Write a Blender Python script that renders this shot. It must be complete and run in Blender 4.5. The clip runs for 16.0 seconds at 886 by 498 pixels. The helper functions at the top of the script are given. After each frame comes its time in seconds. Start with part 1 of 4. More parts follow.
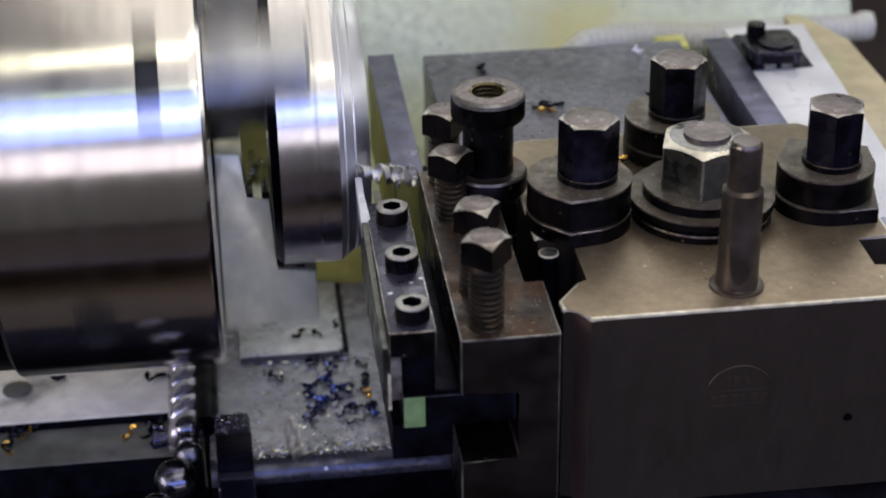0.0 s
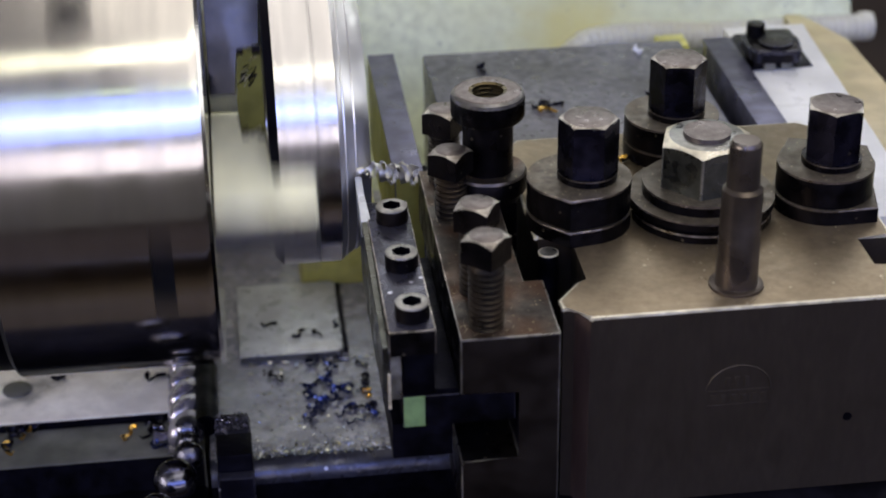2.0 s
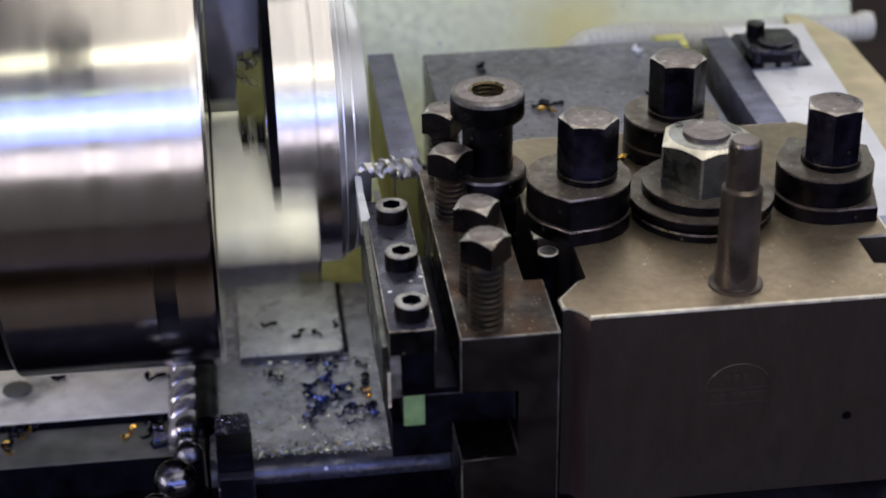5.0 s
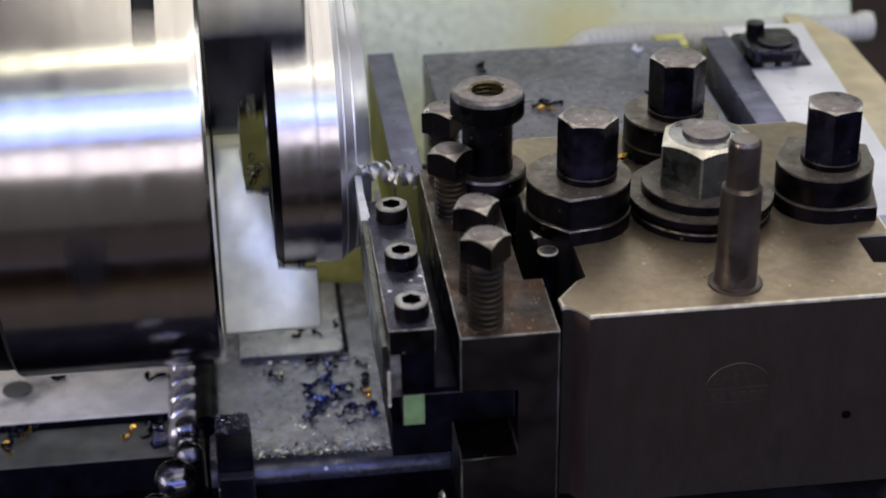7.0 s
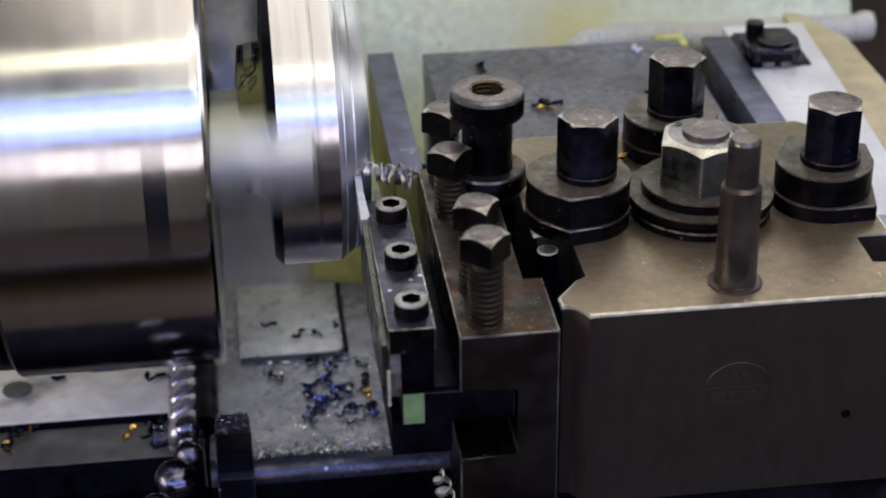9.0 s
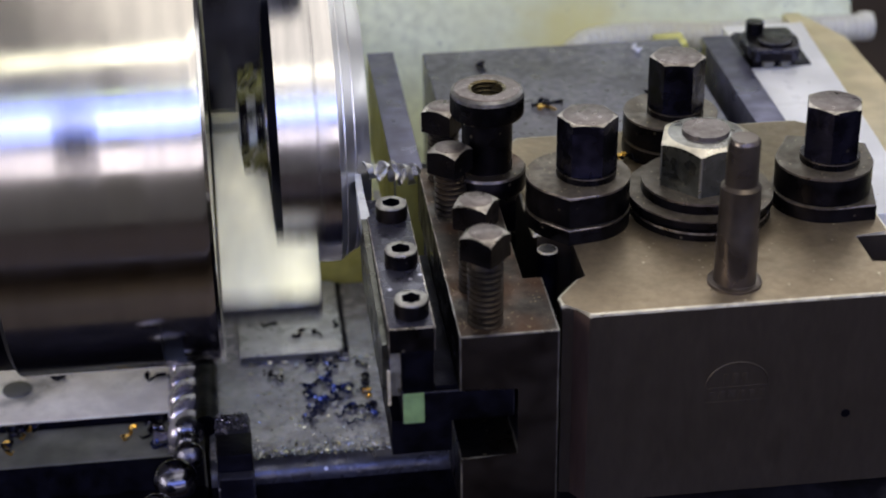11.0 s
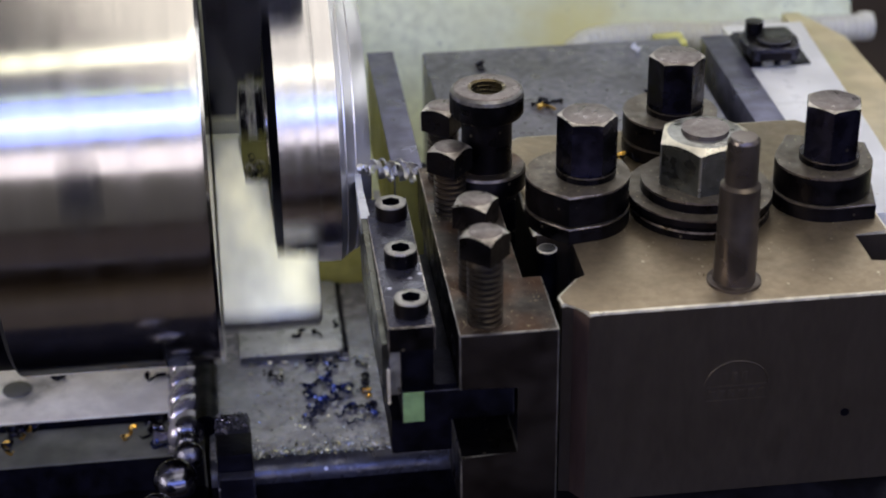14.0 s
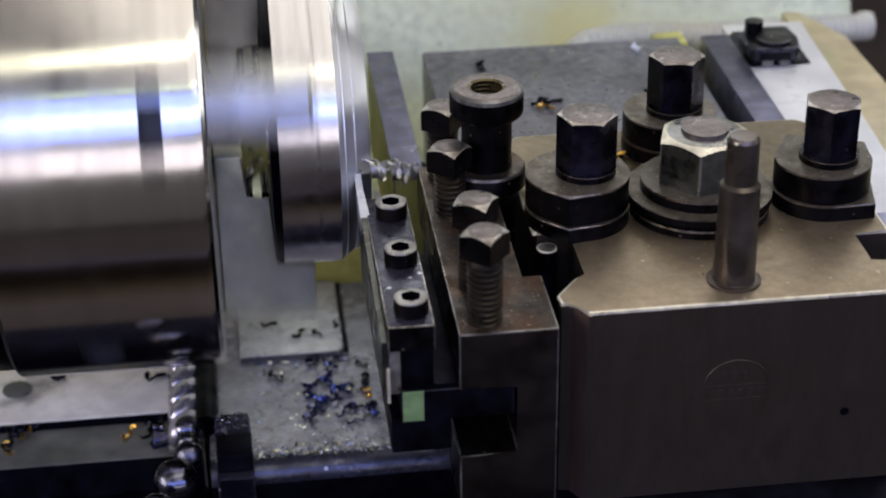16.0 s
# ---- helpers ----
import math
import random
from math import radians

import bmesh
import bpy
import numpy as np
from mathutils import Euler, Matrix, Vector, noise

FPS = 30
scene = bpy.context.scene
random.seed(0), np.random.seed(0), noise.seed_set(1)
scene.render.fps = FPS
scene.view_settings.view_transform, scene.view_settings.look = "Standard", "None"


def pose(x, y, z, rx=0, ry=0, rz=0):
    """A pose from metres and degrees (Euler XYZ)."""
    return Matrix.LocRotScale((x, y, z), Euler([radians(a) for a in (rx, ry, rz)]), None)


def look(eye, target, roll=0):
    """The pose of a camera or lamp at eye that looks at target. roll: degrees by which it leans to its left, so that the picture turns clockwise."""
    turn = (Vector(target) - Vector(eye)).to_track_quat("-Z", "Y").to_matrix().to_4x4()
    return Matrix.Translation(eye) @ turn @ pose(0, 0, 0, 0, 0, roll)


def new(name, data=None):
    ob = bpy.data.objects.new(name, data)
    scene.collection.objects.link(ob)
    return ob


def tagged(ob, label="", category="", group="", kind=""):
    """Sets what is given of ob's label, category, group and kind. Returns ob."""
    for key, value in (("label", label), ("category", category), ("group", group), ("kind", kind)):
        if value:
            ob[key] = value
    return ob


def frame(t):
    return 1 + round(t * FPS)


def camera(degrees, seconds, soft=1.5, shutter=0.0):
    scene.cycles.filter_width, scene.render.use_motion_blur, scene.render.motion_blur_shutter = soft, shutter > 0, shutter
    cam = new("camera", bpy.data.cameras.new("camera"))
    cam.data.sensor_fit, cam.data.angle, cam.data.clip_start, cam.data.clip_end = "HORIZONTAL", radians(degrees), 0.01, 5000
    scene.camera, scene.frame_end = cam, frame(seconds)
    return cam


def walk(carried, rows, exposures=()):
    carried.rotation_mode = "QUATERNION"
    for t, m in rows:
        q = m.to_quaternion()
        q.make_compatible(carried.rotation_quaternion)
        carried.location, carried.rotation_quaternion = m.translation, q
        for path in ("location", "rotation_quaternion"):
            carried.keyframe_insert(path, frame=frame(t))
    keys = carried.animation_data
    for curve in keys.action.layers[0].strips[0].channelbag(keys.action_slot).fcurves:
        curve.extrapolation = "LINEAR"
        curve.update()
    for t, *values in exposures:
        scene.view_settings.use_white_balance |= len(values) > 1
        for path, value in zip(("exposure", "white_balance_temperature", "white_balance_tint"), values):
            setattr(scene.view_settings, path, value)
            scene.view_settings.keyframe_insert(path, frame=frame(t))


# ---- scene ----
# Lathe axis along x at z = 0; the operator stands at -y. Sizes in the helpers below are millimetres.
MM = 0.001
cam = camera(26.88, 16.0, soft=1.95, shutter=0.30)
EYE = Vector((-0.0355, -0.5891, 0.2727))
VIEW = look(EYE, EYE + Vector((0.10053, 0.86882, -0.48481)), roll=-0.8)
# the lens is stopped down on the tool post; the rear of the machine falls softly out of focus
cam.data.dof.use_dof = True
cam.data.dof.focus_distance = 0.60
cam.data.dof.aperture_fstop = 12.5
walk(cam, [(0.0, VIEW), (16.0, VIEW)], exposures=[(0.0, 0.10), (16.0, 0.10)])

FEED = 3.2          # millimetres that the cross slide travels during the clip
SPIN = 1283.2       # degrees a second of the spindle
PHASE = -63.0        # spindle angle at the start

# ---- light: a workshop with rows of tube lamps and a window band behind the operator ----
world = bpy.data.worlds.new("workshop_air")
world.use_nodes = True
world.node_tree.nodes["Background"].inputs[0].default_value = (0.75, 0.8, 1.0, 1)
world.node_tree.nodes["Background"].inputs[1].default_value = 0.03
scene.world = world


def area_lamp(name, x, y, z, target, wide, deep, watts, colour):
    data = bpy.data.lights.new(name, "AREA")
    data.shape, data.size, data.size_y, data.energy, data.color = "RECTANGLE", wide, deep, watts, colour
    ob = new(name, data)
    ob.matrix_world = look((x, y, z), target)
    return ob


area_lamp("sky_window", 0.2, -2.50, 1.46, (0, 0, 0), 5.0, 0.92, 45, (0.26, 0.35, 1.0))
area_lamp("window_core", 0.2, -2.46, 1.42, (0, 0, 0), 5.0, 0.27, 5.5, (0.86, 0.93, 1.0))
area_lamp("tube_lamp_slim", 0.3, -2.0, 1.83, (0, 0, 0), 5.0, 0.08, 2.0, (0.80, 1.0, 0.66))
area_lamp("tube_lamp_mid", 0.3, -0.98, 1.78, (0, 0, 0), 4.5, 0.27, 7.5, (1.0, 0.98, 0.74))
area_lamp("tube_lamp_low", 0.3, -3.25, 1.13, (0, 0, 0), 5.0, 0.06, 1.0, (1.0, 0.95, 0.84))
area_lamp("skylight", 0.4, 0.02, 1.85, (0, 0, 0), 4.5, 1.40, 23, (1.0, 0.94, 0.86))
area_lamp("window_band", 0.2, -3.3, 0.66, (0, 0, 0), 5.0, 0.66, 17, (0.94, 0.87, 0.96))
# fill lamps added at both sides and the rear to brighten fronts and tops
area_lamp("west_fill", -2.7, -1.2, 1.15, (0, 0, 0), 1.8, 1.0, 46, (1.0, 0.93, 0.84))
area_lamp("east_fill", 3.4, -0.3, 0.75, (0, 0, 0), 2.6, 1.1, 15, (0.93, 0.94, 0.96))
area_lamp("rear_fill", 0.6, 2.5, 1.65, (0, 0, 0), 4.5, 0.60, 27, (0.92, 0.94, 0.95))


# ---- materials ----
def material(name, base, rough=0.5, metal=0.0, vary=0.25, scale=60, tint=None, tint_scale=14, tint_amount=0.5,
             bump=0.15, bump_scale=500, rough_vary=0.15, coat=0.0, stretch=(1, 1, 1), specks=None):
    """Paint or metal with grain and stains: two noises for colour, one for gloss, one for relief."""
    m = bpy.data.materials.new(name)
    m.use_nodes = True
    nt = m.node_tree
    bsdf = nt.nodes["Principled BSDF"]
    bsdf.inputs["Metallic"].default_value = metal
    bsdf.inputs["Coat Weight"].default_value = coat
    co = nt.nodes.new("ShaderNodeTexCoord")
    mp = nt.nodes.new("ShaderNodeMapping")
    mp.inputs["Scale"].default_value = stretch
    nt.links.new(co.outputs["Object"], mp.inputs[0])

    def noise_node(s, detail):
        n = nt.nodes.new("ShaderNodeTexNoise")
        n.inputs["Scale"].default_value = s
        n.inputs["Detail"].default_value = detail
        nt.links.new(mp.outputs[0], n.inputs["Vector"])
        return n

    def ramp(src, a, b, lo=0.35, hi=0.65):
        r = nt.nodes.new("ShaderNodeMapRange")
        r.inputs[1].default_value, r.inputs[2].default_value = lo, hi
        r.inputs[3].default_value, r.inputs[4].default_value = a, b
        nt.links.new(src, r.inputs[0])
        return r.outputs[0]

    def mix(fac, a, b):
        x = nt.nodes.new("ShaderNodeMix")
        x.data_type = "RGBA"
        if isinstance(fac, float):
            x.inputs[0].default_value = fac
        else:
            nt.links.new(fac, x.inputs[0])
        for sock, v in ((x.inputs[6], a), (x.inputs[7], b)):
            if isinstance(v, tuple):
                sock.default_value = (*v, 1)
            else:
                nt.links.new(v, sock)
        return x.outputs[2]

    fine, broad, gloss, relief = noise_node(scale, 6), noise_node(tint_scale, 4), noise_node(scale * 0.6, 5), noise_node(bump_scale, 4)
    dark = tuple(c * (1 - vary) for c in base)
    light = tuple(min(1, c * (1 + vary)) for c in base)
    colour = mix(ramp(fine.outputs[0], 0, 1), dark, light)
    colour = mix(ramp(broad.outputs[0], 0, tint_amount, 0.42, 0.66), colour, tint or tuple(c * 0.6 for c in base))
    if specks:
        grain, share, speck_colour = specks
        v = nt.nodes.new("ShaderNodeTexVoronoi")
        v.inputs["Scale"].default_value = grain
        nt.links.new(co.outputs["Object"], v.inputs["Vector"])
        dot = ramp(v.outputs["Distance"], 1, 0, 0.16, 0.30)
        sep = nt.nodes.new("ShaderNodeSeparateColor")
        nt.links.new(v.outputs["Color"], sep.inputs[0])
        pick = ramp(sep.outputs[0], 0, 1, 1 - share, 1.0 - share * 0.8)
        both = nt.nodes.new("ShaderNodeMath")
        both.operation = "MULTIPLY"
        nt.links.new(dot, both.inputs[0])
        nt.links.new(pick, both.inputs[1])
        colour = mix(both.outputs[0], colour, speck_colour)
    nt.links.new(colour, bsdf.inputs["Base Color"])
    nt.links.new(ramp(gloss.outputs[0], max(0.02, rough - rough_vary), min(1, rough + rough_vary)), bsdf.inputs["Roughness"])
    b = nt.nodes.new("ShaderNodeBump")
    b.inputs["Strength"].default_value = bump
    b.inputs["Distance"].default_value = 0.0004
    nt.links.new(relief.outputs[0], b.inputs["Height"])
    nt.links.new(b.outputs[0], bsdf.inputs["Normal"])
    return m


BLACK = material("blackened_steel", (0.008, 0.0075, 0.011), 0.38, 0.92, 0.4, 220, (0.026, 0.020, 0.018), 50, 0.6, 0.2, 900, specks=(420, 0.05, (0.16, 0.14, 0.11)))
WORN = material("worn_bright_edge", (0.42, 0.39, 0.36), 0.38, 1.0, 0.3, 400, (0.12, 0.10, 0.09), 180, 0.8, 0.2, 900)
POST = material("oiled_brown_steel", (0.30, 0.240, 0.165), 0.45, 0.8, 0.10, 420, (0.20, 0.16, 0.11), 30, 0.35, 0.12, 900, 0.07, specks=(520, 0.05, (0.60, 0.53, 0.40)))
# paler tone for upward faces: light from above put into the colour
NUTTOP = material("lit_top_steel", (0.165, 0.142, 0.140), 0.42, 0.9, 0.2, 600, (0.15, 0.125, 0.115), 260, 0.4, 0.15, 900)
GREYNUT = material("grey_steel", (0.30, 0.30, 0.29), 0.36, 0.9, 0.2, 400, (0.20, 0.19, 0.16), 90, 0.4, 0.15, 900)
CHROME = material("turned_steel", (0.68, 0.65, 0.61), 0.15, 1.0, 0.06, 30, (0.55, 0.51, 0.50), 18, 0.3, 0.03, 500, 0.03, stretch=(6, 0.4, 0.4))
# shade inside the chuck's hollows, put into the colour
CHUCKDARK = material("chuck_shade_tone", (0.05, 0.05, 0.055), 0.5, 0.7, 0.3, 120)
WORK = material("fresh_cut_steel", (0.70, 0.68, 0.68), 0.20, 1.0, 0.06, 40, (0.6, 0.58, 0.6), 25, 0.3, 0.12, 700, 0.05, stretch=(8, 0.4, 0.4))
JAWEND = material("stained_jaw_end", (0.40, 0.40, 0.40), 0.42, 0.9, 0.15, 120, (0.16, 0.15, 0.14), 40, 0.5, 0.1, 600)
JAWDARK = material("darker_jaw_steel", (0.13, 0.13, 0.145), 0.38, 0.92, 0.2, 120, (0.08, 0.08, 0.09), 40, 0.5, 0.1, 600)
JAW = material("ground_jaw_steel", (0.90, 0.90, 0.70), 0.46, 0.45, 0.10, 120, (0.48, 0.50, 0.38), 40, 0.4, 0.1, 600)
PLATE = material("dark_slide_steel", (0.19, 0.19, 0.23), 0.42, 0.5, 0.25, 300, (0.06, 0.058, 0.065), 28, 0.6, 0.2, 700, specks=(420, 0.10, (0.4, 0.4, 0.42)))
BAR = material("blued_bar_steel", (0.13, 0.13, 0.20), 0.4, 0.75, 0.25, 140, (0.055, 0.055, 0.085), 30, 0.7, 0.2, 700)
DARKOLIVE = material("oily_green_paint", (0.20, 0.20, 0.07), 0.45, 0.0, 0.25, 90, (0.04, 0.04, 0.03), 30, 0.8, 0.2, 400)
OLIVE = material("yellow_green_paint", (0.72, 0.69, 0.19), 0.4, 0.0, 0.18, 90, (0.30, 0.29, 0.08), 30, 0.7, 0.15, 400)
GUARD = material("pale_green_paint", (0.66, 0.71, 0.53), 0.5, 0.0, 0.13, 190, (0.60, 0.62, 0.38), 13, 0.8, 0.15, 300, specks=(230, 0.10, (0.42, 0.46, 0.36)))
WHITE = material("white_enamel", (0.82, 0.82, 0.83), 0.4, 0.0, 0.06, 80, (0.6, 0.6, 0.58), 26, 0.5, 0.08, 400)
CREAM = material("stained_cream_paint", (0.93, 0.88, 0.78), 0.36, 0.0, 0.08, 160, (0.66, 0.60, 0.50), 60, 0.5, 0.15, 500)
BEIGE = material("beige_paint", (0.56, 0.47, 0.28), 0.5, 0.0, 0.15, 80, (0.40, 0.42, 0.22), 20, 0.7, 0.15, 400)
# grey casting whose oil film's blue sheen is put into the base colour
SADDLE = material("oily_blue_sheen_casting", (0.36, 0.355, 0.42), 0.24, 0.35, 0.25, 260, (0.16, 0.16, 0.225), 50, 0.55, 0.4, 500, coat=0.4)
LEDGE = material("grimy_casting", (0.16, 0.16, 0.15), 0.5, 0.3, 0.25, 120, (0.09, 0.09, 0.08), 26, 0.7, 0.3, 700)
# real grime, and also the shade painted into gaps, slots and recesses
GRIME_SHADE = material("black_grime_and_shade", (0.006, 0.006, 0.013), 0.46, 0.93, 0.5, 160, (0.013, 0.013, 0.026), 40, 0.6, 0.4, 700)
SWARF = material("silver_swarf", (0.66, 0.65, 0.63), 0.36, 1.0, 0.1, 300, (0.6, 0.58, 0.55), 120, 0.5, 0.2, 900)
BLUECHIP = material("heat_blued_swarf", (0.04, 0.06, 0.20), 0.3, 0.9, 0.5, 260, (0.03, 0.03, 0.05), 110, 0.8, 0.2, 900)
GOLDCHIP = material("straw_gold_swarf", (0.72, 0.42, 0.07), 0.32, 0.9, 0.3, 260, (0.35, 0.2, 0.05), 110, 0.5, 0.2, 900)
HOSE = material("ribbed_grey_plastic", (0.53, 0.53, 0.48), 0.5, 0.0, 0.1, 60, (0.50, 0.46, 0.28), 16, 0.6, 0.1, 400)
GREEN = material("pale_green_sticker", (0.14, 0.23, 0.10), 0.55, 0.0, 0.2, 200, (0.17, 0.26, 0.14), 60, 0.5, 0.1, 400)
TRAY = material("oil_browned_sheet", (0.048, 0.031, 0.022), 0.5, 0.2, 0.3, 12, (0.030, 0.020, 0.014), 5, 0.6, 0.1, 60)
WALLPAINT = material("workshop_wall_paint", (0.22, 0.21, 0.21), 0.8, 0.0, 0.1, 3, (0.22, 0.22, 0.22), 1, 0.5, 0.1, 20)
CONCRETE = material("dark_concrete", (0.040, 0.028, 0.022), 0.85, 0.0, 0.2, 6, (0.030, 0.020, 0.015), 1.5, 0.5, 0.1, 40)

# upright faces of the post: their shade is put into this dark colour
BLACK_FACE = material("shaded_side_steel", (0.060, 0.049, 0.041), 0.50, 0.8, 0.09, 500, (0.068, 0.056, 0.047), 26, 0.3, 0.06, 900, 0.04, stretch=(1, 1, 0.3), specks=(90, 0.03, (0.012, 0.010, 0.009)))
# holder's front has its own tone, darker than its top
HOLDERFACE = material("dark_holder_face", (0.017, 0.013, 0.012), 0.48, 0.85, 0.2, 160, (0.034, 0.028, 0.026), 24, 0.6, 0.1, 900)
# light on the post's left front corner, put into a browner colour
LITCORNER = material("lit_brown_steel", (0.085, 0.053, 0.042), 0.5, 0.25, 0.25, 160, (0.06, 0.04, 0.034), 30, 0.6, 0.15, 700, stretch=(1, 1, 0.25))
# dust specks are real; the paler base carries light on the cam tops
CAMTOP = material("lit_dusty_cam_steel", (0.105, 0.088, 0.068), 0.48, 0.5, 0.3, 300, (0.06, 0.05, 0.036), 60, 0.6, 0.25, 800, specks=(760, 0.18, (0.34, 0.30, 0.20)))
CAMEDGE = material("rubbed_black_edge", (0.20, 0.17, 0.15), 0.40, 0.9, 0.35, 300, (0.06, 0.055, 0.05), 120, 0.7, 0.15, 900)
# dark bluish head sides: shade and blue reflection put into the colour
HEADSIDE = material("shaded_head_side_steel", (0.024, 0.023, 0.046), 0.28, 0.92, 0.5, 200, (0.010, 0.009, 0.012), 90, 0.7, 0.2, 900, specks=(300, 0.05, (0.16, 0.14, 0.12)))
THREAD = material("oily_brown_thread", (0.034, 0.029, 0.026), 0.42, 0.9, 0.3, 200, (0.07, 0.05, 0.035), 80, 0.7, 0.15, 700)
SCREWRIM = material("rubbed_screw_rim", (0.26, 0.25, 0.24), 0.42, 0.9, 0.25, 300, (0.12, 0.11, 0.11), 120, 0.6, 0.15, 900)
POSTDARK = material("holder_top_steel", (0.041, 0.034, 0.029), 0.46, 0.7, 0.4, 260, (0.075, 0.036, 0.018), 75, 0.8, 0.3, 800, specks=(760, 0.14, (0.30, 0.25, 0.15)))
POSTPIN = material("brown_pin_steel", (0.13, 0.11, 0.10), 0.36, 0.85, 0.2, 120, (0.08, 0.06, 0.045), 40, 0.7, 0.1, 700)
BARSIDE = material("olive_bar_side_steel", (0.34, 0.33, 0.10), 0.45, 0.3, 0.2, 120, (0.22, 0.21, 0.07), 30, 0.6, 0.1, 500)
BEAD = material("oily_polished_steel", (0.11, 0.11, 0.15), 0.24, 1.0, 0.3, 200, (0.16, 0.16, 0.22), 90, 0.5, 0.2, 400)
CONDUIT = material("oily_bright_conduit", (0.56, 0.53, 0.64), 0.30, 0.85, 0.15, 90, (0.20, 0.20, 0.26), 40, 0.6, 0.2, 500)
EDGE = material("rubbed_bright_edge", (0.76, 0.71, 0.58), 0.42, 0.6, 0.2, 300, (0.3, 0.27, 0.2), 90, 0.5, 0.1, 800)
WIPER = material("pale_wiped_steel", (0.56, 0.58, 0.61), 0.34, 0.3, 0.15, 200, (0.34, 0.34, 0.38), 40, 0.5, 0.2, 600)


def glitter():
    m = material("glint_coloured_filings", (0.8, 0.8, 0.8), 0.2, 1.0)
    nt = m.node_tree
    geo, ramp = nt.nodes.new("ShaderNodeNewGeometry"), nt.nodes.new("ShaderNodeValToRGB")
    ramp.color_ramp.interpolation = "CONSTANT"
    # blue and gold glints of the filings, put into their base colour
    for pos, c in ((0.0, (0.85, 0.85, 0.85, 1)), (0.45, (0.5, 0.6, 0.85, 1)), (0.65, (0.75, 0.72, 0.45, 1)), (0.85, (0.08, 0.08, 0.1, 1))):
        e = ramp.color_ramp.elements.new(pos) if pos else ramp.color_ramp.elements[0]
        e.color = c
    ramp.color_ramp.elements[-1].color = (0.08, 0.08, 0.1, 1)
    nt.links.new(geo.outputs["Random Per Island"], ramp.inputs[0])
    nt.links.new(ramp.outputs[0], nt.nodes["Principled BSDF"].inputs["Base Color"])
    return m


GLITTER = glitter()
CRUMB = material("oily_crumbs", (0.30, 0.25, 0.16), 0.42, 0.5, 0.5, 900, (0.12, 0.10, 0.07), 600, 0.6, 0.2, 900)
BLUEDUST = material("oily_blue_filings", (0.16, 0.15, 0.24), 0.3, 0.9, 0.6, 900, (0.5, 0.5, 0.62), 700, 0.6, 0.2, 900)
# blue window reflection on the wet lip, painted into its colour
LIP = material("blue_lit_wet_lip", (0.05, 0.053, 0.085), 0.34, 0.6, 0.4, 200, (0.03, 0.03, 0.05), 60, 0.7, 0.6, 420, coat=0.15, specks=(330, 0.16, (0.6, 0.6, 0.66)))
CLAMPTOP = material("oiled_blue_black_steel", (0.036, 0.036, 0.056), 0.28, 0.6, 0.25, 300, (0.05, 0.05, 0.07), 60, 0.6, 0.25, 700, specks=(300, 0.12, (0.5, 0.5, 0.6)))
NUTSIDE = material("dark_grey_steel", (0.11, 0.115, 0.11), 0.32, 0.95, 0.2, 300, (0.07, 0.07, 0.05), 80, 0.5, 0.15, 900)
RIMCUT = material("grooved_fresh_steel", (0.88, 0.87, 0.87), 0.46, 1.0, 0.06, 200, (0.6, 0.6, 0.62), 60, 0.3, 0.1, 900)


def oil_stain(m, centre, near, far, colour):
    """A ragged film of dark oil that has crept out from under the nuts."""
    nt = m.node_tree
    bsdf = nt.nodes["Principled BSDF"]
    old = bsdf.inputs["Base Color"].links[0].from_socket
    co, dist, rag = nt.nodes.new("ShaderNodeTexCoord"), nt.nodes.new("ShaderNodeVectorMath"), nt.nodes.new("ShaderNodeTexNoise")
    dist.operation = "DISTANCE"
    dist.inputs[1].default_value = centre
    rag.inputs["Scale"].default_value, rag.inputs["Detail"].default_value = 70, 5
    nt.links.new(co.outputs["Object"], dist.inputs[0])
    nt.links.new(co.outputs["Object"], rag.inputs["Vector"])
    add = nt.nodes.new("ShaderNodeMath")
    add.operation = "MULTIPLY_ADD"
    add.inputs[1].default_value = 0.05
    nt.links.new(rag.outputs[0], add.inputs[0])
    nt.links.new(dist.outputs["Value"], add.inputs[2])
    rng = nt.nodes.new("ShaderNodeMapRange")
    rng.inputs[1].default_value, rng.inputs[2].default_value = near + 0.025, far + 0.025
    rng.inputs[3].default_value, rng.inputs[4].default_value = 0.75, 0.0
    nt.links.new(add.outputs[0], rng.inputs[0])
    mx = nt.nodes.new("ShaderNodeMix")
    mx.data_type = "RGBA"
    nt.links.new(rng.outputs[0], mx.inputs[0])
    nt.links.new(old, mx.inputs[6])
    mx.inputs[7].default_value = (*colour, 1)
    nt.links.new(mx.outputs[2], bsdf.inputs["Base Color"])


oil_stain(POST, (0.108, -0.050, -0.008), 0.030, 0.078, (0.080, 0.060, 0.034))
oil_stain(GUARD, (0.120, 0.205, -0.064), 0.004, 0.034, (0.60, 0.55, 0.20))
oil_stain(CREAM, (-0.127, 0.022, -0.120), 0.002, 0.014, (0.05, 0.05, 0.05))
BRASS = material("oily_thread", (0.10, 0.085, 0.05), 0.35, 0.9, 0.2, 200, (0.15, 0.11, 0.05), 80, 0.6, 0.1, 700)


# ---- mesh helpers ----
def finish(name, bm, mats, parent=None, smooth=40):
    bmesh.ops.recalc_face_normals(bm, faces=bm.faces)
    me = bpy.data.meshes.new(name)
    bm.to_mesh(me)
    bm.free()
    for m in (mats if isinstance(mats, (list, tuple)) else [mats]):
        me.materials.append(m)
    if smooth:
        me.polygons.foreach_set("use_smooth", [True] * len(me.polygons))
        me.set_sharp_from_angle(angle=radians(smooth))
    ob = new(name, me)
    if parent:
        ob.parent = parent
    return ob


